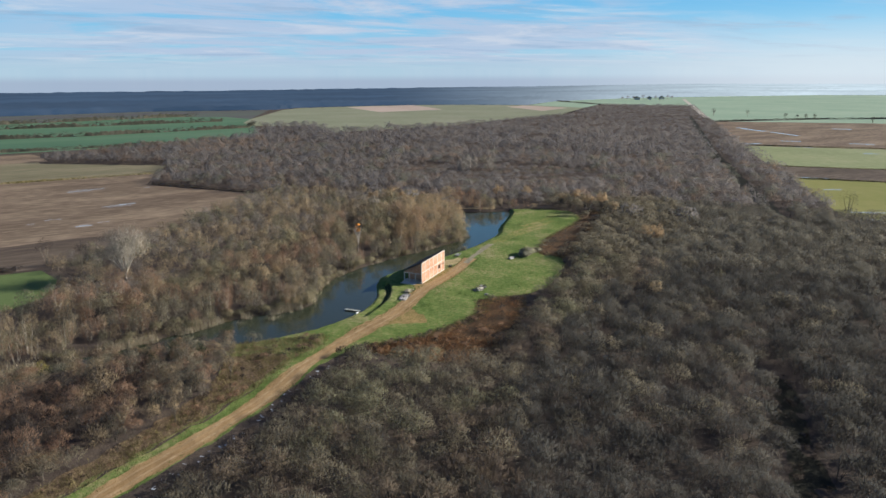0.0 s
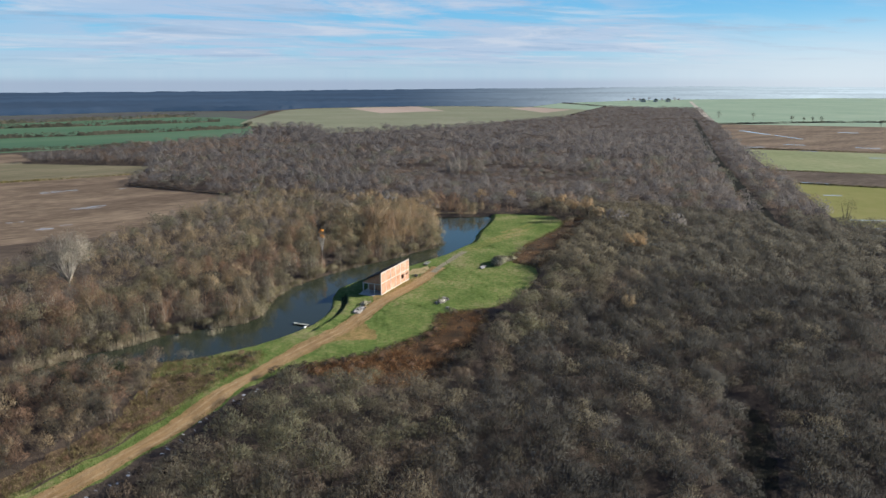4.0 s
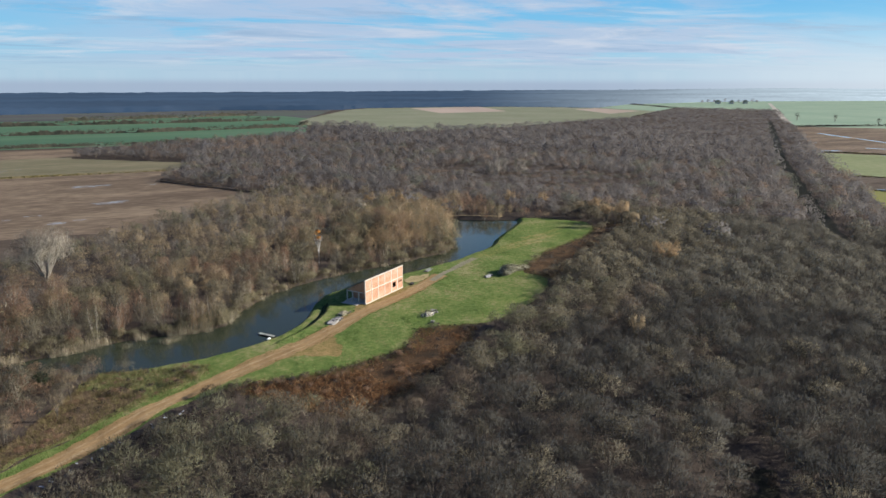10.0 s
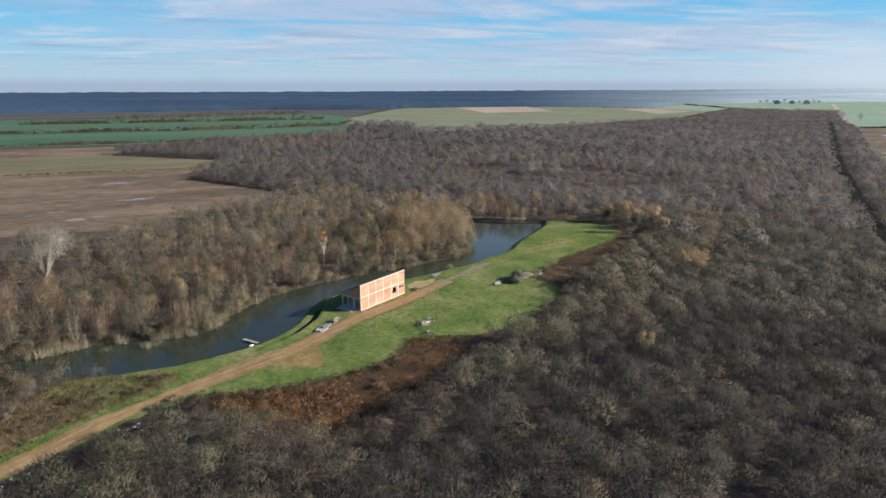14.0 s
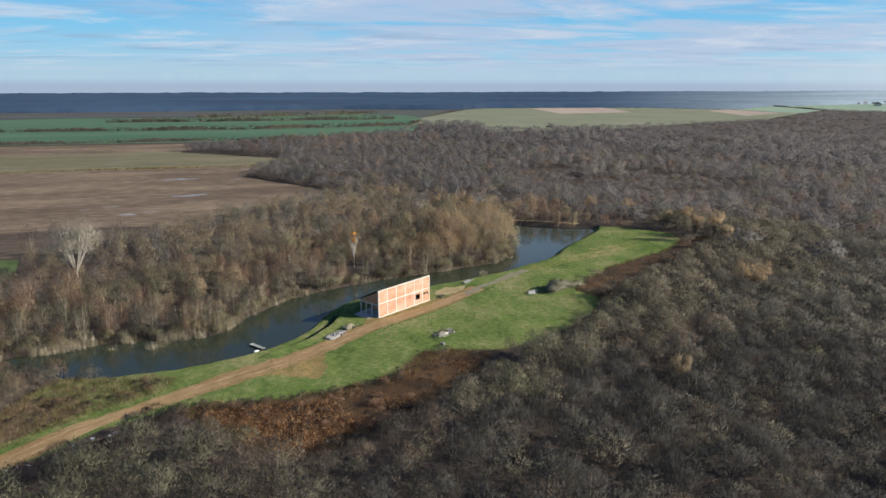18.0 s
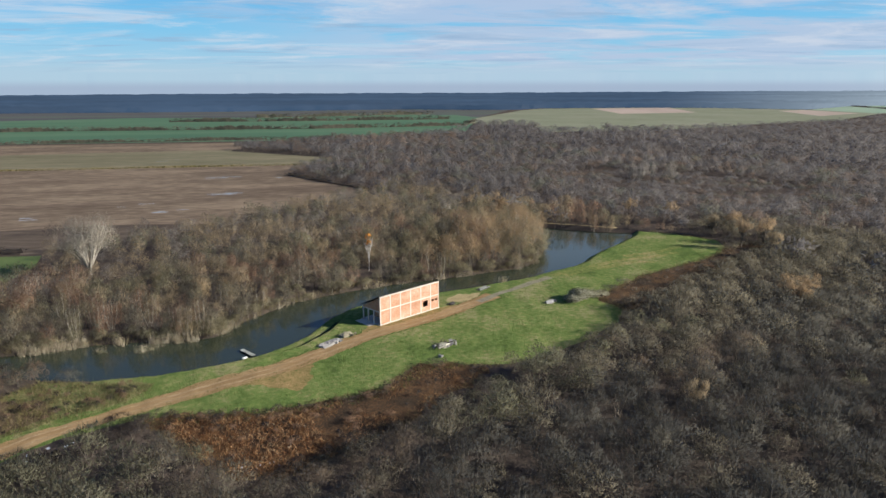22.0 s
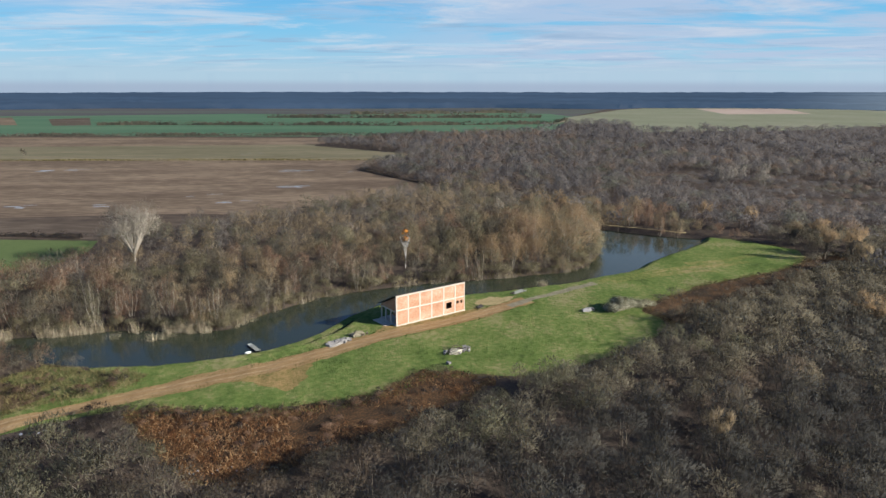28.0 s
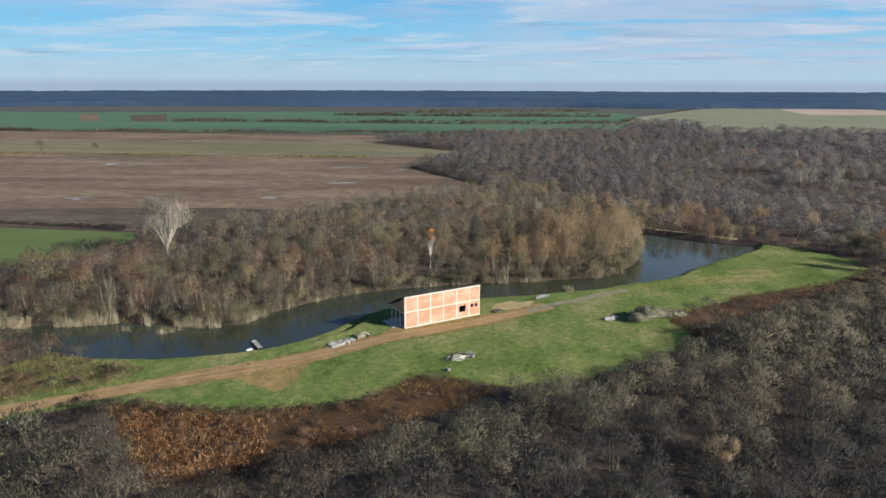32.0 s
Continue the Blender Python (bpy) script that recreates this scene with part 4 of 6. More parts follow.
def merged(name, pts, kinds, mat, bark, label, category, seed, smin=0.85, smax=1.2, edge=True):
    """Many plants joined into one object of stuff."""
    r = np.random.default_rng(seed)
    z = ground_z(pts[:, 0], pts[:, 1])
    k = r.integers(0, len(kinds), len(pts))
    turn, tall = r.uniform(0, 6.28, len(pts)), sizes(pts, r, smin, smax, edge)
    tall = tall * np.where(r.uniform(size=len(pts)) > 0.93, 1.3, 1.0)
    size = np.maximum(tall, 0.7 if edge else 0.0) * (1.0 if edge else 1.25) * r.uniform(0.9, 1.15, len(pts))
    V, counts = [], []
    for which in (0, 1):
        total = 0
        for j in range(len(kinds)):
            m = np.where(k == j)[0]
            if not len(m):
                continue
            base = kinds[j][which]
            c, s_ = np.cos(turn[m])[:, None], np.sin(turn[m])[:, None]
            sz = size[m][:, None]
            v = np.stack(((base[:, 0] * c - base[:, 1] * s_) * sz + pts[m, 0][:, None],
                          (base[:, 0] * s_ + base[:, 1] * c) * sz + pts[m, 1][:, None],
                          base[:, 2] * tall[m][:, None] + z[m][:, None],
                          base[:, 3] * c - base[:, 4] * s_, base[:, 3] * s_ + base[:, 4] * c,
                          base[:, 5] + 0 * c), -1).reshape(-1, 6)
            V.append(v)
            total += len(v)
        counts.append(total // 3)
    v = np.concatenate(V)
    f = np.arange(len(v)).reshape(-1, 3)
    mi = np.concatenate((np.zeros(counts[0], int), np.ones(counts[1], int)))
    return tagged(new(name, mesh_from(name, v, f, [mat, bark], mi)), label, category, "", "stuff")


def along(pts, step, off0, off1, seed, keep=1.0):
    r = np.random.default_rng(seed)
    p = np.array(pts, float)
    s_ = np.concatenate(([0], np.cumsum(np.hypot(*np.diff(p, axis=0).T))))
    u_ = np.arange(0, s_[-1], step) + r.uniform(-0.5, 0.5, int(np.ceil(s_[-1] / step))) * step
    u_ = u_[r.uniform(size=len(u_)) < keep]
    x, y = np.interp(u_, s_, p[:, 0]), np.interp(u_, s_, p[:, 1])
    x2, y2 = np.interp(u_ + 0.5, s_, p[:, 0]), np.interp(u_ + 0.5, s_, p[:, 1])
    dx, dy = x2 - x, y2 - y
    ln = np.hypot(dx, dy) + 1e-9
    o_ = r.uniform(off0, off1, len(u_))
    return np.stack((x - dy / ln * o_, y + dx / ln * o_), -1)


def in_box(p, x0, y0, x1, y1):
    return (p[:, 0] >= x0) & (p[:, 0] < x1) & (p[:, 1] >= y0) & (p[:, 1] < y1)


def hue_split(p, seed, shares):
    """Splits plants by a slow pattern and chance, for the colours of the wood."""
    r = np.random.default_rng(seed)
    v = 0.5 + 0.24 * np.sin(p[:, 0] * 0.12 + p[:, 1] * 0.05 + seed) + 0.2 * np.sin(p[:, 1] * 0.17 - p[:, 0] * 0.04) + r.uniform(-0.5, 0.5, len(p))
    rank = np.argsort(np.argsort(v)) / max(1, len(p))
    lo, out = 0.0, []
    for sh in shares:
        out.append(p[(rank >= lo) & (rank < lo + sh)])
        lo += sh
    return out


def inside(poly, n, seed):
    r = np.random.default_rng(seed)
    q = np.array(poly)
    p = r.uniform(q.min(0), q.max(0), (n, 2))
    return p[poly_sd(p[:, 0], p[:, 1], poly) < -0.2]


# scrub south of the track and the lawn
sp = np.concatenate((allowed(points_in(3.6, -135, -112, 148, -2, 21)), allowed(points_in(3.6, 40, -150, 148, -112, 20))))
sp = sp[sp[:, 0] > -128 + (12 - sp[:, 1]) * 0.416]
single = in_box(sp, -70, -100, 12, -22)
sp_things, rest = sp[single][:300], np.concatenate((sp[single][300:], sp[~single]))
near = in_box(rest, -135, -112, 40, 0)
south_part = rest[:, 1] + 5 * np.sin(rest[:, 0] * 0.09) + np.random.default_rng(19).normal(size=len(rest)) * 9 < -58
merged("scrub_thicket", rest[near & south_part], SCRUB_NEAR, M["twig_darker"], M["bark"], "leafless dark mauve-grey thicket", "scrub", 29)
a, c, d = hue_split(rest[near & ~south_part], 2, (0.22, 0.56, 0.22))
merged("scrub_thicket", a, SCRUB_NEAR, M["twig_scrub_olive"], M["bark"], "leafless olive-brown young trees in the thicket", "scrub", 30)
merged("scrub_thicket", c, SCRUB_NEAR, M["twig"], M["bark"], "leafless grey-brown thicket of young trees", "scrub", 31)
merged("scrub_thicket", d, SCRUB_NEAR, M["twig_brown"], M["bark"], "leafless warm brown young trees in the thicket", "scrub", 38)
merged("scrub_thicket", rest[~near & south_part], SCRUB_BESIDE, M["twig_mauve"], M["bark"], "leafless mauve-grey thicket", "scrub", 28)
merged("scrub_thicket", rest[~near & ~south_part], SCRUB_BESIDE, M["twig"], M["bark"], "leafless grey-brown thicket beside the lawn", "scrub", 32)
# scrub behind and beside the camera's line
sp = allowed(points_in(8.5, -330, -350, 148, 5, 22))
sp = sp[(sp[:, 0] < -128 + (12 - sp[:, 1]) * 0.416) | ((sp[:, 1] < -112) & ((sp[:, 0] < 40) | (sp[:, 1] < -150)))]
sp2 = allowed(points_in(8.5, -330, 5, -135, 200, 23))
beside = np.concatenate((allowed(points_in(5.4, -235, -215, 65, 5, 92)), allowed(points_in(5.4, -235, 5, -128, 130, 93))))
beside = beside[(beside[:, 0] < -128 + (12 - beside[:, 1]) * 0.416) | ((beside[:, 1] < -112) & ((beside[:, 0] < 40) | (beside[:, 1] < -150)))]
merged("scrub_thicket", beside, SCRUB_MID, M["twig_darker"], M["bark"], "leafless grey-brown thicket of young trees", "scrub", 94, 0.8, 1.35)
outer = np.concatenate((sp, sp2))
outer = outer[~(in_box(outer, -235, -215, 65, 5) | in_box(outer, -235, 5, -128, 130))]
merged("scrub_thicket", outer, FAR_TREE, M["twig"], M["bark"], "leafless grey-brown thicket", "scrub", 33)

# wet bottom of the overgrown lane, darkened to paint in tree shade, with dark brambles
ribbon("overgrown_ditch", LANE, 2.6, 0.04, M["wet_shade_soil"], "dark wet bottom of an overgrown ditch, tree shade painted in", "ditch", 15, 4)
ribbon("overgrown_lane", LANE_EAST, 3.6, 0.04, M["wet_shade_soil"], "lane inside the wood's edge, painted dark as tree shade", "track", 16, 3, 4.0)
merged("brambles", along(LANE, 0.9, -2.6, 2.6, 17), LOW_BUSH, M["twig_dark"], M["bark"], "low dark brambles along the overgrown ditch", "bushes", 18, 0.12, 0.34, False)

# low bushes between the track and the tall scrub
lb = points_in(2.0, -130, -42, 2, -4, 27)
lb = lb[(poly_sd(lb[:, 0], lb[:, 1], SETBACK) < 0) & (line_d(lb[:, 0], lb[:, 1], TRACK) > 3.0) & (line_d(lb[:, 0], lb[:, 1], DITCH) > 1.3) & (poly_sd(lb[:, 0], lb[:, 1], SOIL_1) > -2.5)
        & (poly_sd(lb[:, 0], lb[:, 1], LAWN) > 0.3) & ((lb[:, 0] < -50) | (lb[:, 1] < -33))]
merged("low_bushes", lb, LOW_BUSH, M["twig_dark"], M["bark"], "low leafless brown bushes beside the track", "bushes", 47, 0.22, 0.42, False)

cb = inside(CUT_SCRUB, 420, 28)[:95]
merged("low_bushes", cb[:42], LOW_BUSH, M["twig_red"], M["bark"], "low dry russet bushes on the bank beside the track", "bushes", 49, 0.14, 0.36, False)
merged("low_bushes", cb[42:80], LOW_BUSH, M["twig_dark"], M["bark"], "low dark bushes on the bank beside the track", "bushes", 97, 0.14, 0.36, False)
ed = np.random.default_rng(98)
rim = np.array(SOIL_1[:13], float)
rim = np.stack([np.interp(np.linspace(0, 12, 95), np.arange(13), rim[:, k]) for k in (0, 1)], -1)
rim = rim + ed.normal(size=rim.shape) * 0.9 + (0, -0.7)
merged("low_bushes", rim, LOW_BUSH, M["twig_brown"], M["bark"], "low brown bushes between lawn and bare soil", "bushes", 99, 0.05, 0.20, False)

for poly, n_, mt_, words in ((SOIL_2, 75, "twig_brown", "brown"), (SOIL_1, 40, "twig_red", "russet"), (SOIL_1, 45, "twig_dark", "dark")):
    q_ = inside(poly, 900, 120 + n_)[:n_]
    merged("low_bushes", q_, LOW_BUSH, M[mt_], M["bark"], "low " + words + " regrowth on the cleared soil", "bushes", 121 + n_, 0.08, 0.26, False)

# wood on the far bank and west of the pond
under = np.concatenate([np.stack((np.linspace(a_[0], b_[0], 12), np.linspace(a_[1], b_[1], 12)), -1) for a_, b_ in zip(FAR_SHORE[5:-1], FAR_SHORE[6:])])
under = under + rng.normal(size=under.shape) * 1.6
under = under[(poly_sd(under[:, 0], under[:, 1], POND) > 0.3)]
merged("bank_bushes", under, LOW_BUSH, M["twig_olive"], M["bark"], "low leafless bushes at the water's edge", "bushes", 48, 0.32, 0.66, False)
bp = allowed(points_in(3.9, -135, 3, 125, 62, 24))
bp = np.concatenate((bp, allowed(points_in(4.3, -150, 62, 125, 137, 29))))
bp = bp[bp[:, 0] > -130 + (12 - bp[:, 1]) * 0.416]
thick_w = allowed(points_in(3.5, -125, 3, -50, 60, 113))
thick_w = thick_w[(thick_w[:, 0] > -128 + (12 - thick_w[:, 1]) * 0.416) & (poly_sd(thick_w[:, 0], thick_w[:, 1], [(-140, -2), (-50, 0), (-50, 16), (-62, 34), (-84, 46), (-120, 66), (-140, 66)]) < 0)]
bp = np.concatenate((bp, thick_w))
shore_d = poly_sd(bp[:, 0], bp[:, 1], POND)
close = (shore_d < 13) & in_box(bp, -100, 8, 112, 62) & (poly_sd(bp[:, 0], bp[:, 1], [(-140, -2), (-50, 0), (-50, 16), (-62, 34), (-84, 46), (-120, 66), (-140, 66)]) > 0)
pick = np.where(close)[0][np.argsort(shore_d[close])][:300]
bank_single = bp[pick]
bp = np.delete(bp, pick, axis=0)
bnear = in_box(bp, -135, 3, 125, 62)
west = bnear & (poly_sd(bp[:, 0], bp[:, 1], [(-140, -2), (-50, 0), (-50, 16), (-62, 34), (-84, 46), (-120, 66), (-140, 66)]) < 0)
a, c, d, e = hue_split(bp[west], 6, (0.22, 0.38, 0.12, 0.28))
merged("bank_wood", a, SCRUB_NEAR + BANK_TREE[:4], M["twig"], M["bark"], "leafless grey-brown shrubs between pond and track", "wood", 101, 0.65, 1.2)
merged("bank_wood", c, SCRUB_NEAR[:6] + BANK_TREE[:6], M["twig_red"], M["bark"], "leafless russet shrubs between pond and track", "wood", 102, 0.55, 1.1)
merged("bank_wood", d, BANK_TREE, M["twig_warm"], M["bark"], "leafless tan willows between pond and track", "wood", 103, 0.6, 1.1)
merged("bank_wood", e, SCRUB_NEAR, M["twig_dark"], M["bark"], "dark leafless shrubs between pond and track", "wood", 104, 0.7, 1.2)
bp, bnear = bp[~west], bnear[~west]
a, c, d, e = hue_split(bp[bnear], 5, (0.20, 0.40, 0.20, 0.20))
merged("bank_wood", a, SCRUB_NEAR + BANK_TREE, M["twig_olive"], M["bark"], "leafless olive-brown shrubs on the pond bank", "wood", 40, 0.7, 1.15)
merged("bank_wood", c, WILLOW[:4] + BANK_TREE, M["twig_warm"], M["bark"], "leafless brown willow wood on the pond bank", "wood", 34, 0.65, 1.15)
merged("bank_wood", d, SCRUB_NEAR + BANK_TREE[:6], M["twig"], M["bark"], "leafless grey-brown shrubs on the pond bank", "wood", 41, 0.65, 1.15)
merged("bank_wood", e, WILLOW[:3] + BANK_TREE, M["twig_red"], M["bark"], "leafless russet willows on the pond bank", "wood", 42, 0.65, 1.15)
a, c, d = hue_split(bp[~bnear], 7, (0.24, 0.30, 0.46))
merged("bank_wood", a, TREE_FINE, M["twig_scrub_olive"], M["bark"], "leafless olive-brown wood between pond and fields", "wood", 35, 0.55, 1.05)
merged("bank_wood", c, TREE_FINE + WILLOW_MID[:1], M["twig_beside"], M["bark"], "leafless grey-brown wood between pond and fields", "wood", 43, 0.55, 1.05)
merged("bank_wood", d, TREE_FINE + WILLOW_MID[:3], M["twig_warm"], M["bark"], "leafless tan wood between pond and fields", "wood", 44, 0.55, 1.1)
# main wood to the east, in the haze-tinted far twigs
mp = allowed(points_in(4.6, 108, -119, 330, 275, 25))
mp = mp[~((mp[:, 0] < 148) & (mp[:, 1] < -2)) & ~((mp[:, 0] < 125) & (mp[:, 1] < 137))]
mp = mp[np.sin(mp[:, 0] * 0.075 + 1.3 * np.sin(mp[:, 1] * 0.05)) * np.sin(mp[:, 1] * 0.062 + mp[:, 0] * 0.018) < 0.84]
a, c, d = hue_split(mp, 9, (0.66, 0.2, 0.14))
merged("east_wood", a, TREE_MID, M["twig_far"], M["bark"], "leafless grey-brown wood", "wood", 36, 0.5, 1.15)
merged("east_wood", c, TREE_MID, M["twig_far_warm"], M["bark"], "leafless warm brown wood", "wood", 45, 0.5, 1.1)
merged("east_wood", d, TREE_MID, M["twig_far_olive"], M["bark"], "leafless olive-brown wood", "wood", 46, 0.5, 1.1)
fp = allowed(points_in(8.0, 108, -90, 1330, 460, 26))
fp = fp[~in_box(fp, 108, -119, 330, 275)]
fp = fp[np.sin(fp[:, 0] * 0.03 + 1.3 * np.sin(fp[:, 1] * 0.031)) * np.sin(fp[:, 1] * 0.043 + fp[:, 0] * 0.008) < 0.80]
tip_box = (140, 275, 345, 380)
tipp = allowed(points_in(5.4, *tip_box, 110))
fp = fp[~in_box(fp, *tip_box)]
a, c = hue_split(tipp, 11, (0.65, 0.35))
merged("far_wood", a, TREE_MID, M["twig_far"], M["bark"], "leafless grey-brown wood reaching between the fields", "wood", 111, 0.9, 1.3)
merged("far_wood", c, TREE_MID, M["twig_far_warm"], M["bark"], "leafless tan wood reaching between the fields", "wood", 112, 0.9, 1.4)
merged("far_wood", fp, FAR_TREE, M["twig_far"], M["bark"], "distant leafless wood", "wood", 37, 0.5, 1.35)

# single scrub trees of the nearest stretch
protos = []
for i, (crown, stem) in enumerate(SCRUB_NEAR[:8]):
    mt_c, words = (M["twig"], "grey-brown") if i == 6 else (M["twig_mauve"], "mauve-grey") if i == 2 else (M["twig_darker"], "dark mauve-grey")
    t = tagged(new("scrub_tree"), "leafless " + words + " young tree in dense scrub", "tree", "scrub trees by the clearing")
    for nm, arr, mt in (("crown", crown, mt_c), ("trunk", stem, M["bark"])):
        o = new(nm, mesh_from(nm, arr, np.arange(len(arr)).reshape(-1, 3), [mt]))
        o.parent = t
    protos.append(t)
sz = sizes(sp_things, rng, 0.75, 1.3)
for i, (x, y) in enumerate(sp_things):
    w = max(sz[i], 0.7) * rng.uniform(0.9, 1.15)
    m = pose(x, y, gz(x, y), 0, 0, rng.uniform(0, 360)) @ Matrix.Diagonal((w, w, sz[i], 1))
    if i < len(protos):
        protos[i].matrix_world = m
    else:
        copy_thing(protos[i % 8], m).scale = m.to_scale()


# single trees along the far shore
kinds = []
for k, (kind, mt, words, nm) in enumerate([(WILLOW[i], m, w, "willow_tree") for i, (m, w) in enumerate(((M["twig_warm"], "tan"), (M["twig_red"], "russet"), (M["twig_olive"], "olive-brown")))]
                                        + [(BANK_TREE[i + 2], m, w, "bank_shrub") for i, (m, w) in enumerate(((M["twig"], "grey-brown"), (M["twig_olive"], "olive-brown"), (M["twig_warm"], "tan"), (M["twig"], "grey-brown"), (M["twig_red"], "russet"), (M["twig"], "grey-brown")))]):
    kinds.append((nm, mesh_from("crown", kind[0], np.arange(len(kind[0])).reshape(-1, 3), [mt]), mesh_from("trunk", kind[1], np.arange(len(kind[1])).reshape(-1, 3), [M["bark_pale"] if nm == "willow_tree" else M["bark"]]),
                  "leafless " + words + (" willow" if nm == "willow_tree" else " shrub") + " on the pond's far bank"))
bs = sizes(bank_single, rng, 0.6, 1.15)
for i, (x, y) in enumerate(bank_single):
    nm, crown_me, trunk_me, words = kinds[int(rng.integers(0, len(kinds)))]
    t = tagged(new(nm), words, "tree" if nm == "willow_tree" else "shrub", "trees on the far bank")
    w = max(bs[i], 0.65) * rng.uniform(0.85, 1.1)
    t.matrix_world = pose(x, y, gz(x, y), 0, 0, rng.uniform(0, 360)) @ Matrix.Diagonal((w, w, bs[i], 1))
    for part_name, me in (("crown", crown_me), ("trunk", trunk_me)):
        new(part_name, me).parent = t


# ---- house ----
L, D, H, HB = 16.4, 5.6, 6.0, 3.3
house = thing("house", 0, 0, 0, "unfinished red brick house with pale concrete frame and lean-to roof", "house")
part("plinth", box(-0.05, -0.12, -0.2, L + 0.05, D + 0.4, 0.22), M["concrete"], house, "pale concrete base")


part("terrace_slab", box(-1.7, 1.4, -0.15, -0.06, D + 0.3, 0.1), M["concrete"], house, "pale concrete terrace slab")


def roof_z(y):
    return H - (H - HB) * y / D


bays = [0.0, 2.75, 5.45, 8.25, 11.15, 13.95, L]
for i, x in enumerate(bays):
    part("column", box(max(0, x - 0.14), -0.03, 0.2, min(L, x + 0.14) if i else 0.28, 0.25, H), M["concrete"], house)
for a, c in ((2.95, 3.2), (5.72, 6.0)):
    part("beam", box(0, -0.035, a, L, 0.255, c), M["concrete"], house)


def brick_panel(x0, x1, z0, z1, holes=()):
    xsv = sorted({x0, x1, *[v for h in holes for v in h[:2]]})
    zsv = sorted({z0, z1, *[v for h in holes for v in h[2:]]})
    bm = bmesh.new()
    for a, c in zip(xsv[:-1], xsv[1:]):
        for d, e in zip(zsv[:-1], zsv[1:]):
            if any(h[0] <= a and c <= h[1] and h[2] <= d and e <= h[3] for h in holes):
                continue
            bmesh.ops.create_cube(bm, size=1, matrix=Matrix.Translation(((a + c) / 2, 0.12, (d + e) / 2)) @ Matrix.Diagonal((c - a, 0.2, e - d, 1)))
    return bm


for i in range(6):
    x0, x1 = bays[i] + 0.14, bays[i + 1] - 0.14
    holes = []
    if i == 4:
        holes = [(11.75, 13.15, 1.15, 2.45)]
    if i == 5:
        holes = [(14.35, 14.9, 1.75, 2.4), (15.3, 15.85, 1.75, 2.4)]
    part("brick_panel", brick_panel(x0, x1, 0.22, 2.95, holes), M["brick"], house)
    part("brick_panel", brick_panel(x0, x1, 3.2, 5.72), M["brick"], house)
# back, east and west walls
part("back_wall", box(2.9, D - 0.22, 0.2, L, D, roof_z(D) - 0.12, 0), M["brick"], house, "brick back wall")


def side_wall(x0, x1, zlow):
    bm = bmesh.new()
    vs = [bm.verts.new((x, y, z)) for x in (x0, x1) for y, z in ((0.25, zlow), (D - 0.22, zlow), (D - 0.22, roof_z(D) - 0.15), (0.25, roof_z(0.25) - 0.15))]
    for f in ((0, 1, 2, 3), (7, 6, 5, 4), (0, 4, 5, 1), (1, 5, 6, 2), (2, 6, 7, 3), (3, 7, 4, 0)):
        bm.faces.new([vs[k] for k in f])
    bmesh.ops.recalc_face_normals(bm, faces=bm.faces[:])
    return bm


part("side_wall", side_wall(L - 0.22, L, 0.2), M["brick"], house)
part("side_wall", side_wall(0.02, 0.22, 2.95), M["brick"], house)
part("inner_wall", side_wall(2.7, 2.9, 0.2), M["brick"], house)
part("beam", box(0, 0.25, 2.7, 0.26, D, 2.95), M["concrete"], house)
for y in (1.9, 3.7, D - 0.3):
    part("post", box(0, y, 0.2, 0.25, y + 0.25, 2.7), M["concrete"], house)
bm = bmesh.new()
vs = []
for x in (-0.35, L + 0.25):
    for y, dz in ((-0.12, 0.0), (D + 0.5, 0.0), (D + 0.5, 0.16), (-0.12, 0.16)):
        vs.append(bm.verts.new((x, y, roof_z(y) + dz + 0.02)))
for f in ((0, 1, 2, 3), (7, 6, 5, 4), (0, 4, 5, 1), (1, 5, 6, 2), (2, 6, 7, 3), (3, 7, 4, 0)):
    bm.faces.new([vs[k] for k in f])
bmesh.ops.recalc_face_normals(bm, faces=bm.faces[:])
part("roof", bm, M["roof"], house, "dark sheet lean-to roof")


# ---- single trees ----
def tree(name, kind, x, y, mat, bark, label, size=1.0, tall=1.0, group=""):
    crown, stem = kind
    t = tagged(new(name), label, "tree", group)
    t.matrix_world = pose(x, y, gz(x, y), 0, 0, rng.uniform(0, 360)) @ Matrix.Diagonal((size, size, tall, 1))
    for nm, arr, mt in (("crown", crown, mat), ("trunk", stem, bark)):
        o = new(nm, mesh_from(nm, arr, np.arange(len(arr)).reshape(-1, 3), [mt]))
        o.parent = t
    return t


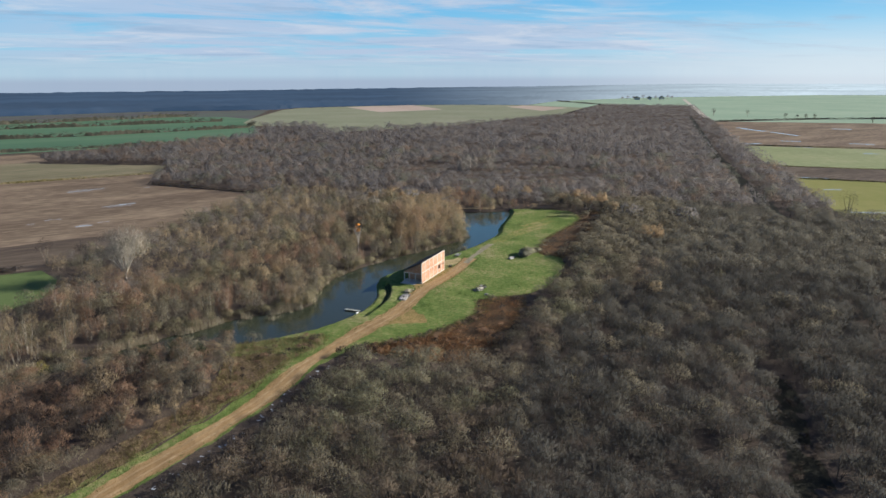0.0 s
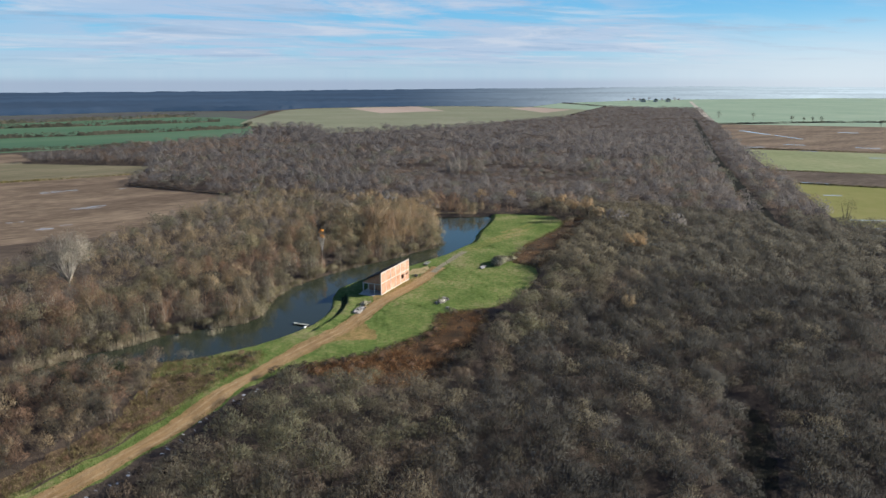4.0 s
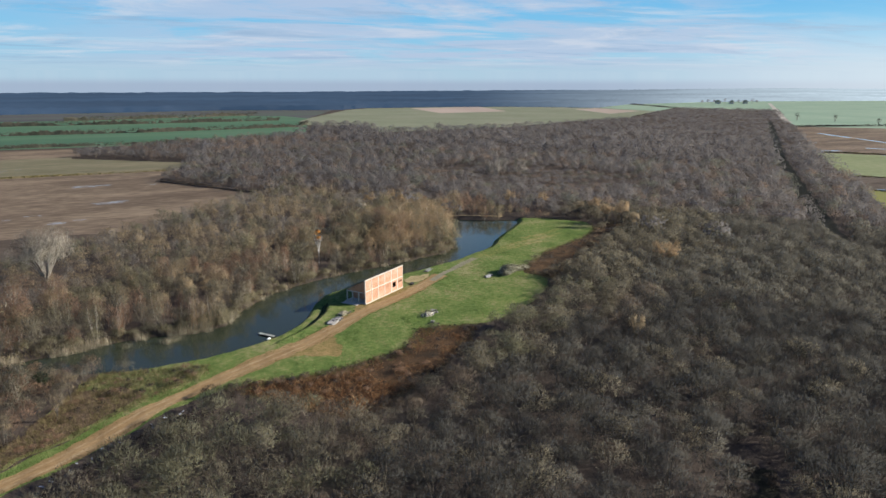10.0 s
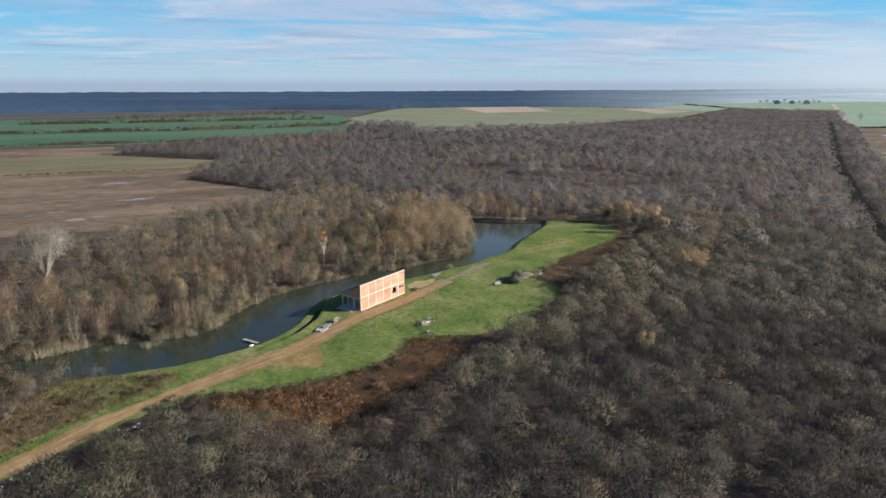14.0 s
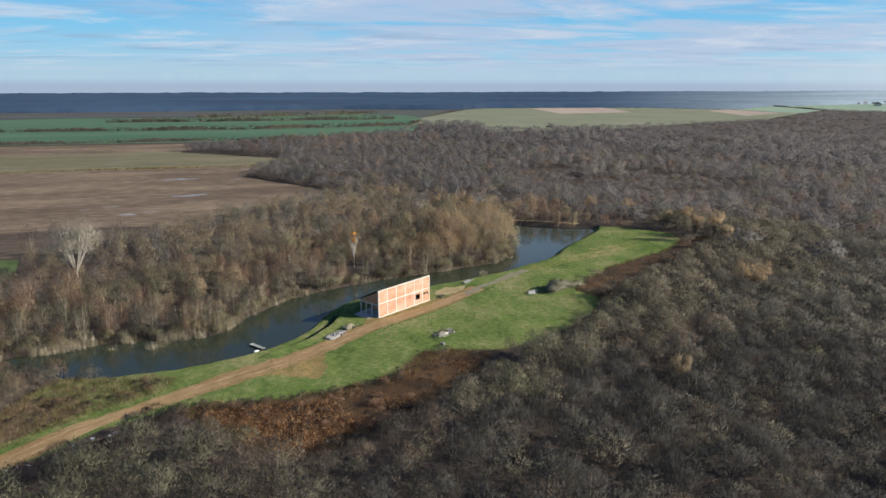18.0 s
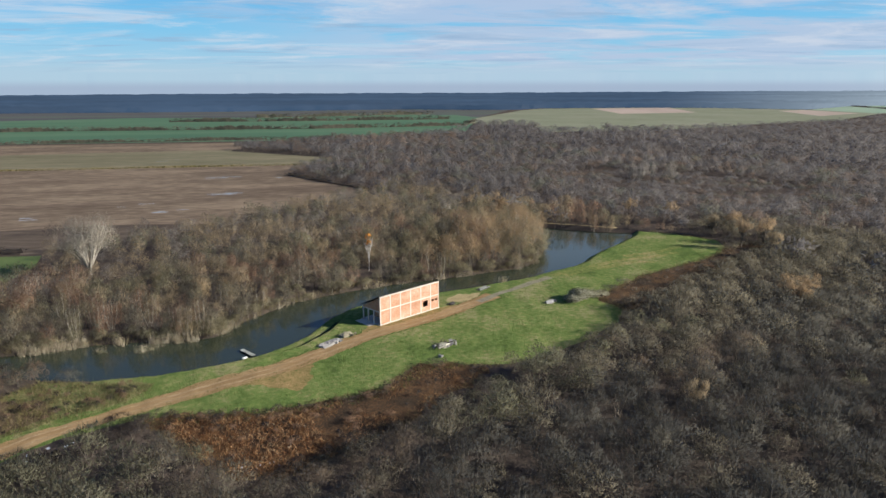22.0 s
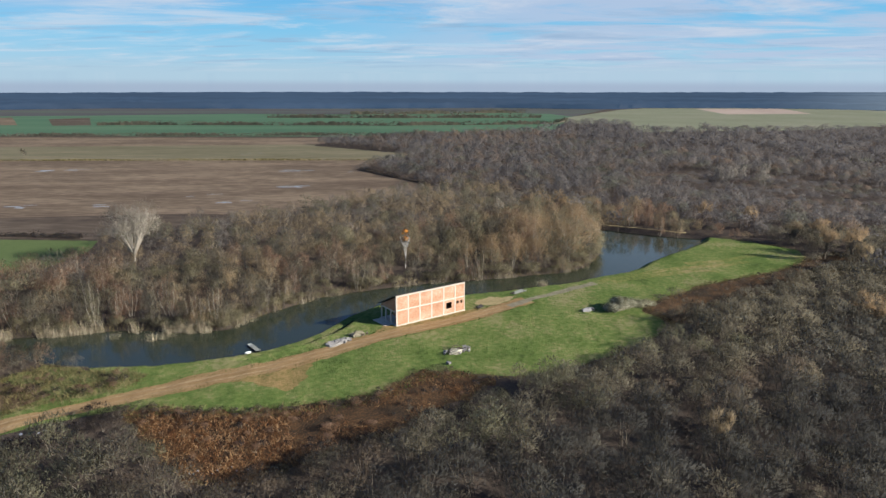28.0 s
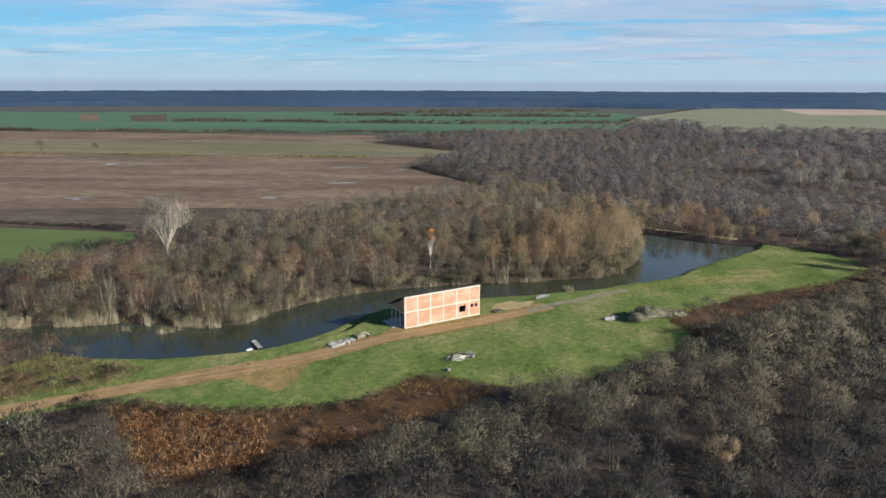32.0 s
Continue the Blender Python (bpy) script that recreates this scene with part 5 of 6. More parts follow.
def forked(rng, h, r, n, width, length, boughs=9, low=0.28, thick=0.16, lowtop=0.72):
    """A tall tree with a trunk, forking boughs and a wide crown."""
    st = [limb((0, 0, -0.4), (0.1, 0.05, h * low), thick, thick * 0.8)]
    lobes = []
    for i in range(boughs):
        a, q = 6.283 * i / boughs + rng.uniform(-0.4, 0.4), r * rng.uniform(0.2, 0.8)
        top = h * rng.uniform(lowtop, 0.98) * (1 - 0.12 * (q / r))
        mid = (q * 0.45 * math.cos(a), q * 0.45 * math.sin(a), h * (low + 0.27))
        tip = (q * math.cos(a), q * math.sin(a), top)
        st += [limb((0.1, 0.05, h * low * rng.uniform(0.7, 1)), mid, thick * 0.6, thick * 0.4), limb(mid, tip, thick * 0.4, 0.02)]
        for k in range(4):
            f = rng.uniform(0.2, 0.8)
            base = [mid[c] + (tip[c] - mid[c]) * f for c in range(3)]
            st.append(limb(base, [base[0] + rng.uniform(-1, 1) * r * 0.35, base[1] + rng.uniform(-1, 1) * r * 0.35, base[2] + h * 0.14], thick * 0.2, 0.015))
        lobes.append((tip[0] * 0.85, tip[1] * 0.85, (mid[2] + top) / 2 + h * 0.05, r * 0.36, (top - mid[2]) * 0.55))
    return twigs(rng, n, lobes, width, length, 1.3, 0.9), np.concatenate(st)


rng = np.random.default_rng(77)
tree("poplar_tree", forked(rng, 17.0, 9.4, 6500, 0.030, 0.8, 30, 0.09, 0.24, 0.45), -28, 80.8, M["twig_pale"], M["bark_poplar"], "tall pale leafless poplar above the bank wood")
birch_kind = forked(rng, 9.6, 1.9, 420, 0.018, 0.6, 12, 0.3, 0.075, 0.5)
birch = tree("birch_tree", birch_kind, 24.6, 34.3, M["twig_pale"], M["birch"], "white-barked birch with a few orange leaves at its top")
top_leaf = twigs(rng, 150, [(0, 0, 8.8, 1.0, 1.3), (0.2, 0, 7.4, 0.9, 0.9)], 0.13, 0.36, 0.2, 0.9)
o = new("foliage", mesh_from("foliage", top_leaf, np.arange(len(top_leaf)).reshape(-1, 3), [M["leaf_orange"]]))
o.parent = birch
tree("poplar_tree", forked(rng, 11.8, 2.2, 500, 0.024, 0.9, 9, 0.3, 0.08), 71, 53, M["twig_pale"], M["bark_pale"], "pale leafless poplar rising out of the bank wood")
for i in range(9):
    tree("poplar_tree", broom(rng, 420, rng.uniform(8.5, 11.5), 2.6, 0.045, 1.4, 7), 236 + rng.uniform(-10, 10), 70 + rng.uniform(-10, 10), M["twig_ash"], M["bark_pale"], "pale grey leafless poplar in a clump in the wood", group="pale poplar clump")
for x, y, h in ((-27, 21.8, 8.2), (-29.5, 23.5, 7.0), (-42, 33.5, 6.5), (-39, 36, 6.8), (-62, 46, 6.5), (-70, 52, 7.0), (-58, 44, 5.8)):
    tree("willow_tree", broom(rng, 520, h, h * 0.30, 0.026, 1.2, 9), x, y, M["twig_warm"] if h > 6.9 else M["twig_red"], M["bark_pale"], "leafless tan willow with pale stems at the water", group="willows on the bank")
for x, y, h in ((-89, 4.6, 5.2), (-85, 7.5, 6.0), (-79, 7.2, 5.4), (-71, 8.0, 5.6), (-66, 12.0, 6.2), (-95, 9.5, 5.8)):
    tree("young_birch", forked(rng, h * 1.05, h * 0.30, 420, 0.022, 0.55, 9, 0.22, 0.07, 0.5), x, y, M["twig_warm"], M["bark"], "slender leafless young tree on the bank by the track", group="young trees by the track")
for x, y, h in ((-52, 69, 8.5), (-47, 62, 8.0), (-43, 68, 9.0), (-56, 63, 7.5), (-49, 56, 7.0), (-40, 58, 7.6), (-37, 64, 8.2), (-58, 71, 7.4)):
    tree("russet_tree", scrub(rng, 1300, h, h * 0.46, 0.040, 0.6, 10, 1.2, 1.0, 14, 0.5, 6), x, y, M["twig_red"], M["bark_pale"], "broad leafless russet tree in the wood by the pond", group="russet trees by the pond")
for x, y, h in ((-69, 23, 4.6), (-66, 20, 3.8), (-73, 26, 3.6)):
    tree("evergreen_shrub", scrub(rng, 900, h, h * 0.55, 0.055, 0.3, 4, 0.5, 1.0, 9, 0.6, 5), x, y, M["evergreen"], M["bark"], "dark evergreen shrub among the bare bushes", group="evergreen shrubs")
tree("yellow_shrub", scrub(rng, 500, 3.4, 1.9, 0.045, 0.3, 4, 0.6, 1.0, 8, 0.5, 4), -83.5, 43.4, M["leaf_yellow"], M["bark"], "shrub that still holds yellow-green leaves")
grove = [(36, 24), (40, 21), (43, 25), (47, 19), (50, 24), (54, 17), (57, 22), (60, 28), (62, 16), (66, 20), (68, 27), (71, 33), (73, 19), (76, 24), (79, 30), (81, 37), (83, 25.5), (86, 32), (89, 38), (92, 40.5), (64, 36), (56, 33), (48, 31), (74, 41), (84, 44)]
for x, y in grove:
    h = rng.uniform(9.6, 12.2) if x > 52 else rng.uniform(8.0, 9.6)
    tree("young_poplar", scrub(rng, 1100, h, h * 0.36, 0.036, 0.7, 4, 1.2, 1.0, 14, 0.4, 6), x + rng.uniform(-1, 1), y + rng.uniform(-1, 1), M["twig_tan"], M["bark_pale"], "tall leafless tan poplar in the grove on the point", group="poplars of the grove")
for x, y, h in ((-26, 116, 9.0), (-20, 107, 8.0), (-52, 404, 9.0), (-22, 387, 6.0), (150, -122, 12.5), (948, -42, 12), (932, -88, 11), (904, -136, 8), (888, -170, 9), (834, -230, 8), (897, -150, 7), (893, -160, 8)):
    tree("field_tree", scrub(rng, 320, h, h * 0.36, 0.035 + (x > 500) * 0.05, 1.2, 6, lobes_n=9), x, y, M["twig_dark"], M["bark"], "lone dark leafless tree at a field edge", group="field trees")
for x, y, h in ((118, -23, 8.5), (121, -28, 9.0), (125, -20, 7.5), (127, -26, 8.5), (132, -14, 8.0), (129, -9, 7.0), (113, -34, 7.0)):
    tree("oak_tree", forked(rng, h * 1.12, h * 0.40, 900, 0.042, 0.9, 12, 0.22, 0.18, 0.55), x, y, M["twig_tan"] if h > 7.8 else M["twig_warm"], M["bark"], "brown leafless oak at the end of the lawn", group="trees at the end of the lawn")
for x, y, h in ((8, -62, 5.5), (72, -52, 7.5), (76, -55, 7.0), (69, -56, 6.0), (100, 62, 9.0), (104, 58, 8.2), (97, 68, 8.6), (110, 66, 8.0), (131, 22, 8.0), (138, 10, 8.0)):
    tree("young_tree", forked(rng, h * 1.1, h * 0.40, 800, 0.036, 0.9, 11, 0.16, 0.14, 0.5), x, y, M["twig_tan"] if x > 60 else M["twig_warm"], M["bark"], "taller tan leafless tree above the scrub")


# ---- reeds, weeds, stalks, grass: stuff ----
def blades(pts, hmin, hmax, width, per, spread, seed, lean=0.18):
    """Upright slender blades in tufts."""
    r = np.random.default_rng(seed)
    p = np.repeat(np.asarray(pts, float), per, axis=0) + r.normal(size=(len(pts) * per, 2)) * spread
    z = ground_z(p[:, 0], p[:, 1])
    h = r.uniform(hmin, hmax, len(p))
    a = r.uniform(0, 6.28, len(p))
    sx, sy = np.cos(a) * width, np.sin(a) * width
    tip = np.stack((p[:, 0] + r.normal(size=len(p)) * lean * h, p[:, 1] + r.normal(size=len(p)) * lean * h, z + h), -1)
    z0 = z - 0.05
    v = np.stack((np.stack((p[:, 0] - sx, p[:, 1] - sy, z0), -1), np.stack((p[:, 0] + sx, p[:, 1] + sy, z0), -1), tip), 1)
    return v.reshape(-1, 3)


def stuff(name, v, mat, label, category):
    return tagged(new(name, mesh_from(name, v, np.arange(len(v)).reshape(-1, 3), [mat])), label, category, "", "stuff")


# the far shore runs from east to west, so its land side is to the right of its course
far_line = FAR_SHORE
thick = along(far_line[22:], 0.2, -0.3, 1.3, 51)
thick = thick[np.sin(thick[:, 0] * 0.9) + np.sin(thick[:, 0] * 0.37 + 1) + 0.5 * np.sin(thick[:, 0] * 2.3) > -0.35]
thin_ = along(far_line[8:23], 0.35, -0.2, 0.8, 52, 0.8)
thin_ = thin_[np.sin(thin_[:, 0] * 0.8) + np.sin(thin_[:, 0] * 0.31 + 2) > 0.2]
stuff("reed_bed", np.concatenate((blades(thick, 1.3, 3.1, 0.03, 15, 0.35, 53), blades(thin_, 0.9, 2.5, 0.026, 9, 0.35, 54))), M["reed"], "straw-coloured dry reeds along the far shore", "reeds")
low = along(far_line[6:], 0.5, -2.2, -0.2, 55)
stuff("bank_weeds", blades(low, 0.4, 1.3, 0.04, 10, 0.5, 56, 0.35), M["weed"], "dry brown weeds on the far bank", "weeds")
for x, y, n, hh in ((-38.2, 22.3, 26, 2.0), (-36.6, 22.0, 12, 1.7), (-44, 27.5, 14, 1.5), (41.5, 3.6, 44, 1.9)):
    r = np.random.default_rng(int(x * 10) % 1000)
    v = blades(r.normal(size=(n, 2)) * 0.55 + (x, y), 0.9 if x > 0 else 1.9, hh + (0 if x > 0 else 1.4), 0.03, 7, 0.22, 57)
    clump = tagged(new("reed_clump", mesh_from("reed_clump", v, np.arange(len(v)).reshape(-1, 3), [M["reed"]])), "clump of straw-coloured dry reeds in the shallows" if x < 0 else "clump of straw-coloured dry reeds on the shore", "reeds")
sq = inside(SOIL_1, 5200, 58)
sq = sq[(swell(sq[:, 0] * 2, sq[:, 1] * 2) > 0.52) | (sq[:, 0] < -36)]
stuff("dry_stalks", blades(sq, 0.12, 0.5, 0.04, 5, 0.3, 59, 0.9), M["stalk"], "rust and straw coloured cut stalks on the soil", "stalks")
sw = inside([(-49, -9), (-40, -15), (-32, -22), (-34, -32), (-44, -32), (-48, -26)], 1500, 90)
stuff("dry_stalks", blades(sw[:1100], 0.2, 0.75, 0.055, 4, 0.25, 91, 0.9), M["stalk"], "rust-coloured broken stalks on the soil", "stalks")
stuff("dry_stalks", blades(sw[850:], 0.2, 0.6, 0.05, 2, 0.25, 109, 1.0), M["reed"], "pale straw-coloured broken stalks on the soil", "stalks")
stuff("dry_stalks", blades(inside(SOIL_2, 3600, 60), 0.1, 0.5, 0.05, 4, 0.3, 61, 0.8), M["twig_brown"], "brown cut stalks on the cleared strip", "stalks")
stuff("dry_weeds", blades(inside(CUT_SCRUB, 3000, 62), 0.2, 1.1, 0.04, 6, 0.35, 63, 0.6), M["weed"], "dry weeds and cut stems beside the track", "weeds")
lp = inside(LAWN, 26000, 64)
lp = lp[line_d(lp[:, 0], lp[:, 1], TRACK) > 2.1]
stuff("grass_tufts", blades(lp, 0.06, 0.22, 0.05, 3, 0.18, 65, 0.6), M["blade"], "short green grass tufts on the lawn", "grass")
tg = along(SOIL_1[:13], 0.25, -2.6, 1.2, 105, 0.7)
stuff("grass_tufts", blades(tg, 0.1, 0.45, 0.06, 7, 0.35, 106, 0.6), M["blade"], "ragged green grass at the edge of the bare soil", "grass")
wt_ = inside(CUT_SCRUB, 900, 107)
wt_ = wt_[wt_[:, 0] > -62]
stuff("grass_tufts", blades(wt_, 0.1, 0.4, 0.06, 7, 0.4, 108, 0.6), M["blade"], "green grass among the cut scrub beside the track", "grass")
ep = along(LAWN_SOUTH[8:], 0.5, -1.2, 0.6, 66)
stuff("edge_weeds", blades(ep, 0.25, 0.9, 0.035, 7, 0.4, 67, 0.5), M["weed"], "dry weeds along the lawn's edge", "weeds")
vp = np.concatenate((along(TRACK, 0.5, 1.6, 2.5, 70), along(TRACK, 0.5, -2.5, -1.6, 71)))
stuff("verge_grass", blades(vp, 0.1, 0.35, 0.05, 7, 0.3, 72, 0.6), M["blade"], "ragged green grass along the track's edges", "grass")
for k, poly in enumerate((SOIL_1, SOIL_2, CUT_SCRUB)):
    stuff("edge_weeds", blades(along(poly + poly[:1], 0.4, -1.0, 1.0, 73 + k), 0.15, 0.7, 0.04, 6, 0.4, 76 + k, 0.6), M["weed"], "dry weeds along the edge of the bare soil", "weeds")
stuff("ditch_stalks", blades(along(DITCH, 0.4, -2.0, 2.0, 68), 0.3, 1.3, 0.03, 5, 0.3, 69, 0.4), M["twig_dark"], "dark stalks along the wet ditch", "weeds")
dr = np.random.default_rng(95)
for x, y in along(DITCH, 1.3, -0.9, 0.7, 96, 0.9):
    ln = dr.uniform(0.5, 1.9)
    ribbon("ditch_puddle", [(x - ln / 2, y + dr.uniform(-0.3, 0.3)), (x, y), (x + ln / 2, y + dr.uniform(-0.3, 0.3))], dr.uniform(0.15, 0.4), 0.05, M["puddle"], "small puddle in the wet ditch beside the track", "water", int(x) % 7 + 1, 2, 0.4)
ribbon("bank_path", [(106, 45), (110.5, 33), (114.5, 24), (118.5, 17)], 0.7, 0.06, M["sandy"], "pale trodden strip along the pond's end", "path", 7)
pr = np.random.default_rng(31)
for x, y in along([(-47, -28.4), (-44.6, -29.6), (-42.2, -30.4), (-39.2, -31.6)], 0.5, -0.7, 0.7, 32, 0.85):
    ln = pr.uniform(0.3, 1.1)
    ribbon("soil_puddle", [(x - ln / 2, y + pr.uniform(-0.2, 0.3)), (x, y), (x + ln / 2, y - pr.uniform(-0.2, 0.3))], pr.uniform(0.06, 0.18), 0.12, M["puddle"], "small puddle on the cleared soil", "water", 4, 2, 0.25)


# ---- hedges and field strips ----
def hedge(name, pts, h, seed, mat, label, width=2.0):
    p = along(pts, max(1.3, h * 0.36), -width, width, seed, 0.97)
    r = np.random.default_rng(seed)
    V = []
    for j in range(len(p)):
        base = FAR_TREE[j % 8][0][:108]
        tall = h / 7.0 * r.uniform(0.6, 1.2)
        wide = max(tall, 0.5)
        V.append(base[:, :3] * np.array((wide, wide, tall)) + np.array((p[j, 0], p[j, 1], 0)))
    core = np.array(pts, float)
    s_ = np.concatenate(([0], np.cumsum(np.hypot(*np.diff(core, axis=0).T))))
    u_ = np.arange(0, s_[-1], max(1.5, h * 0.5))
    cx, cy = np.interp(u_, s_, core[:, 0]), np.interp(u_, s_, core[:, 1])
    tops = h * np.clip(0.55 + 0.30 * np.sin(u_ * 0.06 + seed) + r.uniform(-0.3, 0.3, len(u_)), 0.12, 0.95)
    half = width * 0.45 * r.uniform(0.6, 1.2, (2, len(u_)))
    dx, dy = core[-1] - core[0]
    ln = math.hypot(dx, dy)
    ox, oy = -dy / ln, dx / ln
    rows = [np.stack((cx + ox * half[0], cy + oy * half[0], cx * 0), -1), np.stack((cx + ox * half[0] * 0.5, cy + oy * half[0] * 0.5, tops * 0.85), -1),
            np.stack((cx - ox * half[1] * 0.3, cy - oy * half[1] * 0.3, tops), -1), np.stack((cx - ox * half[1], cy - oy * half[1], cx * 0), -1)]
    for lo_, hi_ in zip(rows[:-1], rows[1:]):
        V.append(np.stack((lo_[:-1], lo_[1:], hi_[1:], lo_[:-1], hi_[1:], hi_[:-1]), 1).reshape(-1, 3))
    return stuff(name, np.concatenate(V), mat, label, "hedge")


for k, (pts, h) in enumerate((([(290, 765), (429, 660), (586, 561)], 4.5), ([(78, 712), (131, 684), (231, 608), (344, 525), (497, 450), (553, 486)], 3.8), ([(-82, 640), (-54, 612), (70, 535), (216, 440), (339, 362)], 2.6),
                              ([(424, 785), (555, 732), (677, 688)], 5.0), ([(-74, 400), (50, 317), (150, 247)], 0.9), ([(-250, 300), (-68, 150), (-34, 118)], 3.0), ([(112, 143), (113, 175), (114, 214)], 3.0),
                              ([(795, -49), (893, -176), (1010, -420)], 2.2), ([(470, -85), (480, -400)], 0.8), ([(268, -112), (270, -400)], 0.7), ([(325, -102), (346, -400)], 0.6), ([(1320, 190), (1500, 330)], 5.0), ([(909, 174), (1330, 192)], 3.0))):
    hedge("hedge", pts, h * (0.6 if k in (5, 6, 11, 12) else 1.25), 80 + k, M["twig_dark"] if k in (5, 6, 11, 12) else M["hedge"] if k not in (4, 8, 9, 10) else M["weed"], "dark leafless hedge between the fields" if k not in (4, 8, 9, 10) else "low dry grass margin between the fields")


# ---- loose things ----
def lump(rng, rx, ry, rz, seg=9, rough=0.22):
    """An uneven mound, flat below."""
    bm = bmesh.new()
    bmesh.ops.create_icosphere(bm, subdivisions=2, radius=1)
    ph = [rng.uniform(0, 6) for _ in range(3)]
    for v in bm.verts:
        k = 1 + rough * (math.sin(v.co.x * 4 + ph[0]) * math.cos(v.co.y * 5 + ph[1]) + 0.5 * rng.uniform(-1, 1))
        v.co = Vector((v.co.x * rx * k, v.co.y * ry * k, max(-0.12, v.co.z * rz * k)))
    return bm


def chunk(rng, x, y, z, sx, sy, sz):
    bm = bmesh.new()
    bmesh.ops.create_cube(bm, size=1, matrix=pose(x, y, z, rng.uniform(-25, 25), rng.uniform(-25, 25), rng.uniform(0, 180)) @ Matrix.Diagonal((sx, sy, sz, 1)))
    for v in bm.verts:
        v.co += Vector((rng.uniform(-.12, .12) * sx, rng.uniform(-.12, .12) * sy, rng.uniform(-.1, .1) * sz))
    bmesh.ops.bevel(bm, geom=bm.edges[:], offset=min(sx, sy, sz) * 0.12, segments=1, affect="EDGES")
    return bm


rng2 = random.Random(5)


def place(name, x, y, label, cat, group="", turn=0):
    return thing(name, x, y, gz(x, y) + 0.05, label, cat, group, turn)


heap = place("rubble_heap", -12.6, -0.7, "pale grey heap of broken stones and mortar beside the track", "rubble heap")
part("mound", lump(rng2, 2.8, 1.15, 0.45, rough=0.3), M["mortar"], heap, "pale mortar and sand")
for i in range(30):
    q = rng2.uniform(0, 1) ** 0.6
    a = rng2.uniform(0, 6.283)
    part("stone", chunk(rng2, 2.7 * q * math.cos(a), 1.1 * q * math.sin(a), 0.12 + 0.34 * (1 - q), *[rng2.uniform(0.2, 0.45) for _ in range(3)]), M["rubble"], heap)
heap = place("gravel_heap", -8.2, 0.3, "dark grey gravel heap beside the rubble", "gravel heap")
part("mound", lump(rng2, 1.6, 0.9, 0.7), M["gravel"], heap)
for i in range(18):
    part("stone", chunk(rng2, rng2.uniform(-1.6, 1.6), rng2.uniform(-1.0, 0.9), 0.3, *[rng2.uniform(0.2, 0.45) for _ in range(3)]), M["gravel"], heap)

pile = place("debris_pile", 1.4, -16.6, "pile of roots, broken slabs and branches on the lawn", "debris pile")
part("mound", lump(rng2, 1.3, 1.0, 0.6), M["brush"], pile, "dark earth and roots")
for i in range(5):
    part("slab", chunk(rng2, rng2.uniform(0.4, 3.0), rng2.uniform(-0.7, 0.6), 0.28, rng2.uniform(0.7, 1.6), rng2.uniform(0.4, 0.8), 0.16), M["rubble"], pile, "pale broken slab")
for i in range(9):
    part("stone", chunk(rng2, rng2.uniform(-2.2, 2.6), rng2.uniform(-1.5, 1.2), 0.14, *[rng2.uniform(0.2, 0.5) for _ in range(3)]), M["rubble"], pile)
nr = np.random.default_rng(9)
v = np.concatenate([limb((nr.uniform(-1.6, 1.6), nr.uniform(-1.1, 1.1), 0.1), (nr.uniform(-2.2, 2.2), nr.uniform(-1.6, 1.6), nr.uniform(0.4, 1.1)), 0.06, 0.03) for _ in range(26)])
o = new("brushwood", mesh_from("brushwood", v, np.arange(len(v)).reshape(-1, 3), [M["bark"]]))
o.parent = pile
st = place("stone_block", -2.6, -20.0, "single pale stone lying on the lawn", "stone")
part("block", chunk(rng2, 0, 0, 0.18, 0.8, 0.5, 0.45), M["rubble"], st)

pile = place("brush_pile", 42.5, -17.8, "large heap of cut olive-grey branches on the lawn", "brush pile")
part("mound", lump(rng2, 3.0, 1.4, 0.5), M["brush"], pile, "packed brushwood")
v = twigs(nr, 5200, [(-2.4, 0.2, 0.3, 1.6, 1.1), (0.2, 0.3, 0.5, 2.1, 1.8), (2.4, -0.3, 0.4, 1.9, 1.3), (4.6, -1.0, 0.2, 2.0, 0.7), (7.0, -1.8, 0.1, 1.8, 0.4)], 0.045, 1.2, 0.1, 0.7)
v = np.concatenate([v] + [limb((nr.uniform(-3.5, 6), nr.uniform(-1.6, 1.0), 0.1), (nr.uniform(-3.8, 6.5), nr.uniform(-2.2, 1.6), nr.uniform(0.5, 1.7)), 0.07, 0.03) for _ in range(60)])
o = new("brushwood", mesh_from("brushwood", v, np.arange(len(v)).reshape(-1, 3), [M["brush"]]))
o.parent = pile
heap = place("rubble_heap", 36.8, -14.6, "small pale heap of broken stone at the brush pile", "rubble heap")
part("mound", lump(rng2, 1.4, 0.8, 0.4), M["rubble"], heap)
for i in range(9):
    part("stone", chunk(rng2, rng2.uniform(-1.4, 1.4), rng2.uniform(-0.9, 0.9), 0.16, *[rng2.uniform(0.25, 0.6) for _ in range(3)]), M["rubble"], heap)

# jetty: from the bank out over the water
jet = thing("jetty", -25.0, 5.7, WATER_Z + 0.24, "small weathered plank jetty standing in the pond", "jetty", turn=91)
for i in range(11):
    part("plank", box(0.38 * i, -0.42, 0, 0.38 * i + 0.34, 0.42, 0.05, 0.008), M["pale_wood"] if i > 8 else M["grey_wood"], jet)
for y in (-0.36, 0.28):
    part("beam", box(0, y, -0.12, 4.1, y + 0.08, -0.002, 0), M["dark_wood"], jet)
for x in (0.2, 2.0, 3.75):
    for y in (-0.5, 0.42):
        part("post", box(x, y, -1.6, x + 0.09, y + 0.09, 0.2, 0.01), M["dark_wood"], jet)
fl = thing("boat_float", -27.0, 5.3, gz(-27.0, 5.3) + 0.04, "small white plastic float lying on the bank", "float")
bm = bmesh.new()
bmesh.ops.create_uvsphere(bm, u_segments=12, v_segments=8, radius=0.5, matrix=Matrix.Translation((0, 0, 0.16)) @ Matrix.Diagonal((1.2, 0.6, 0.4, 1)))
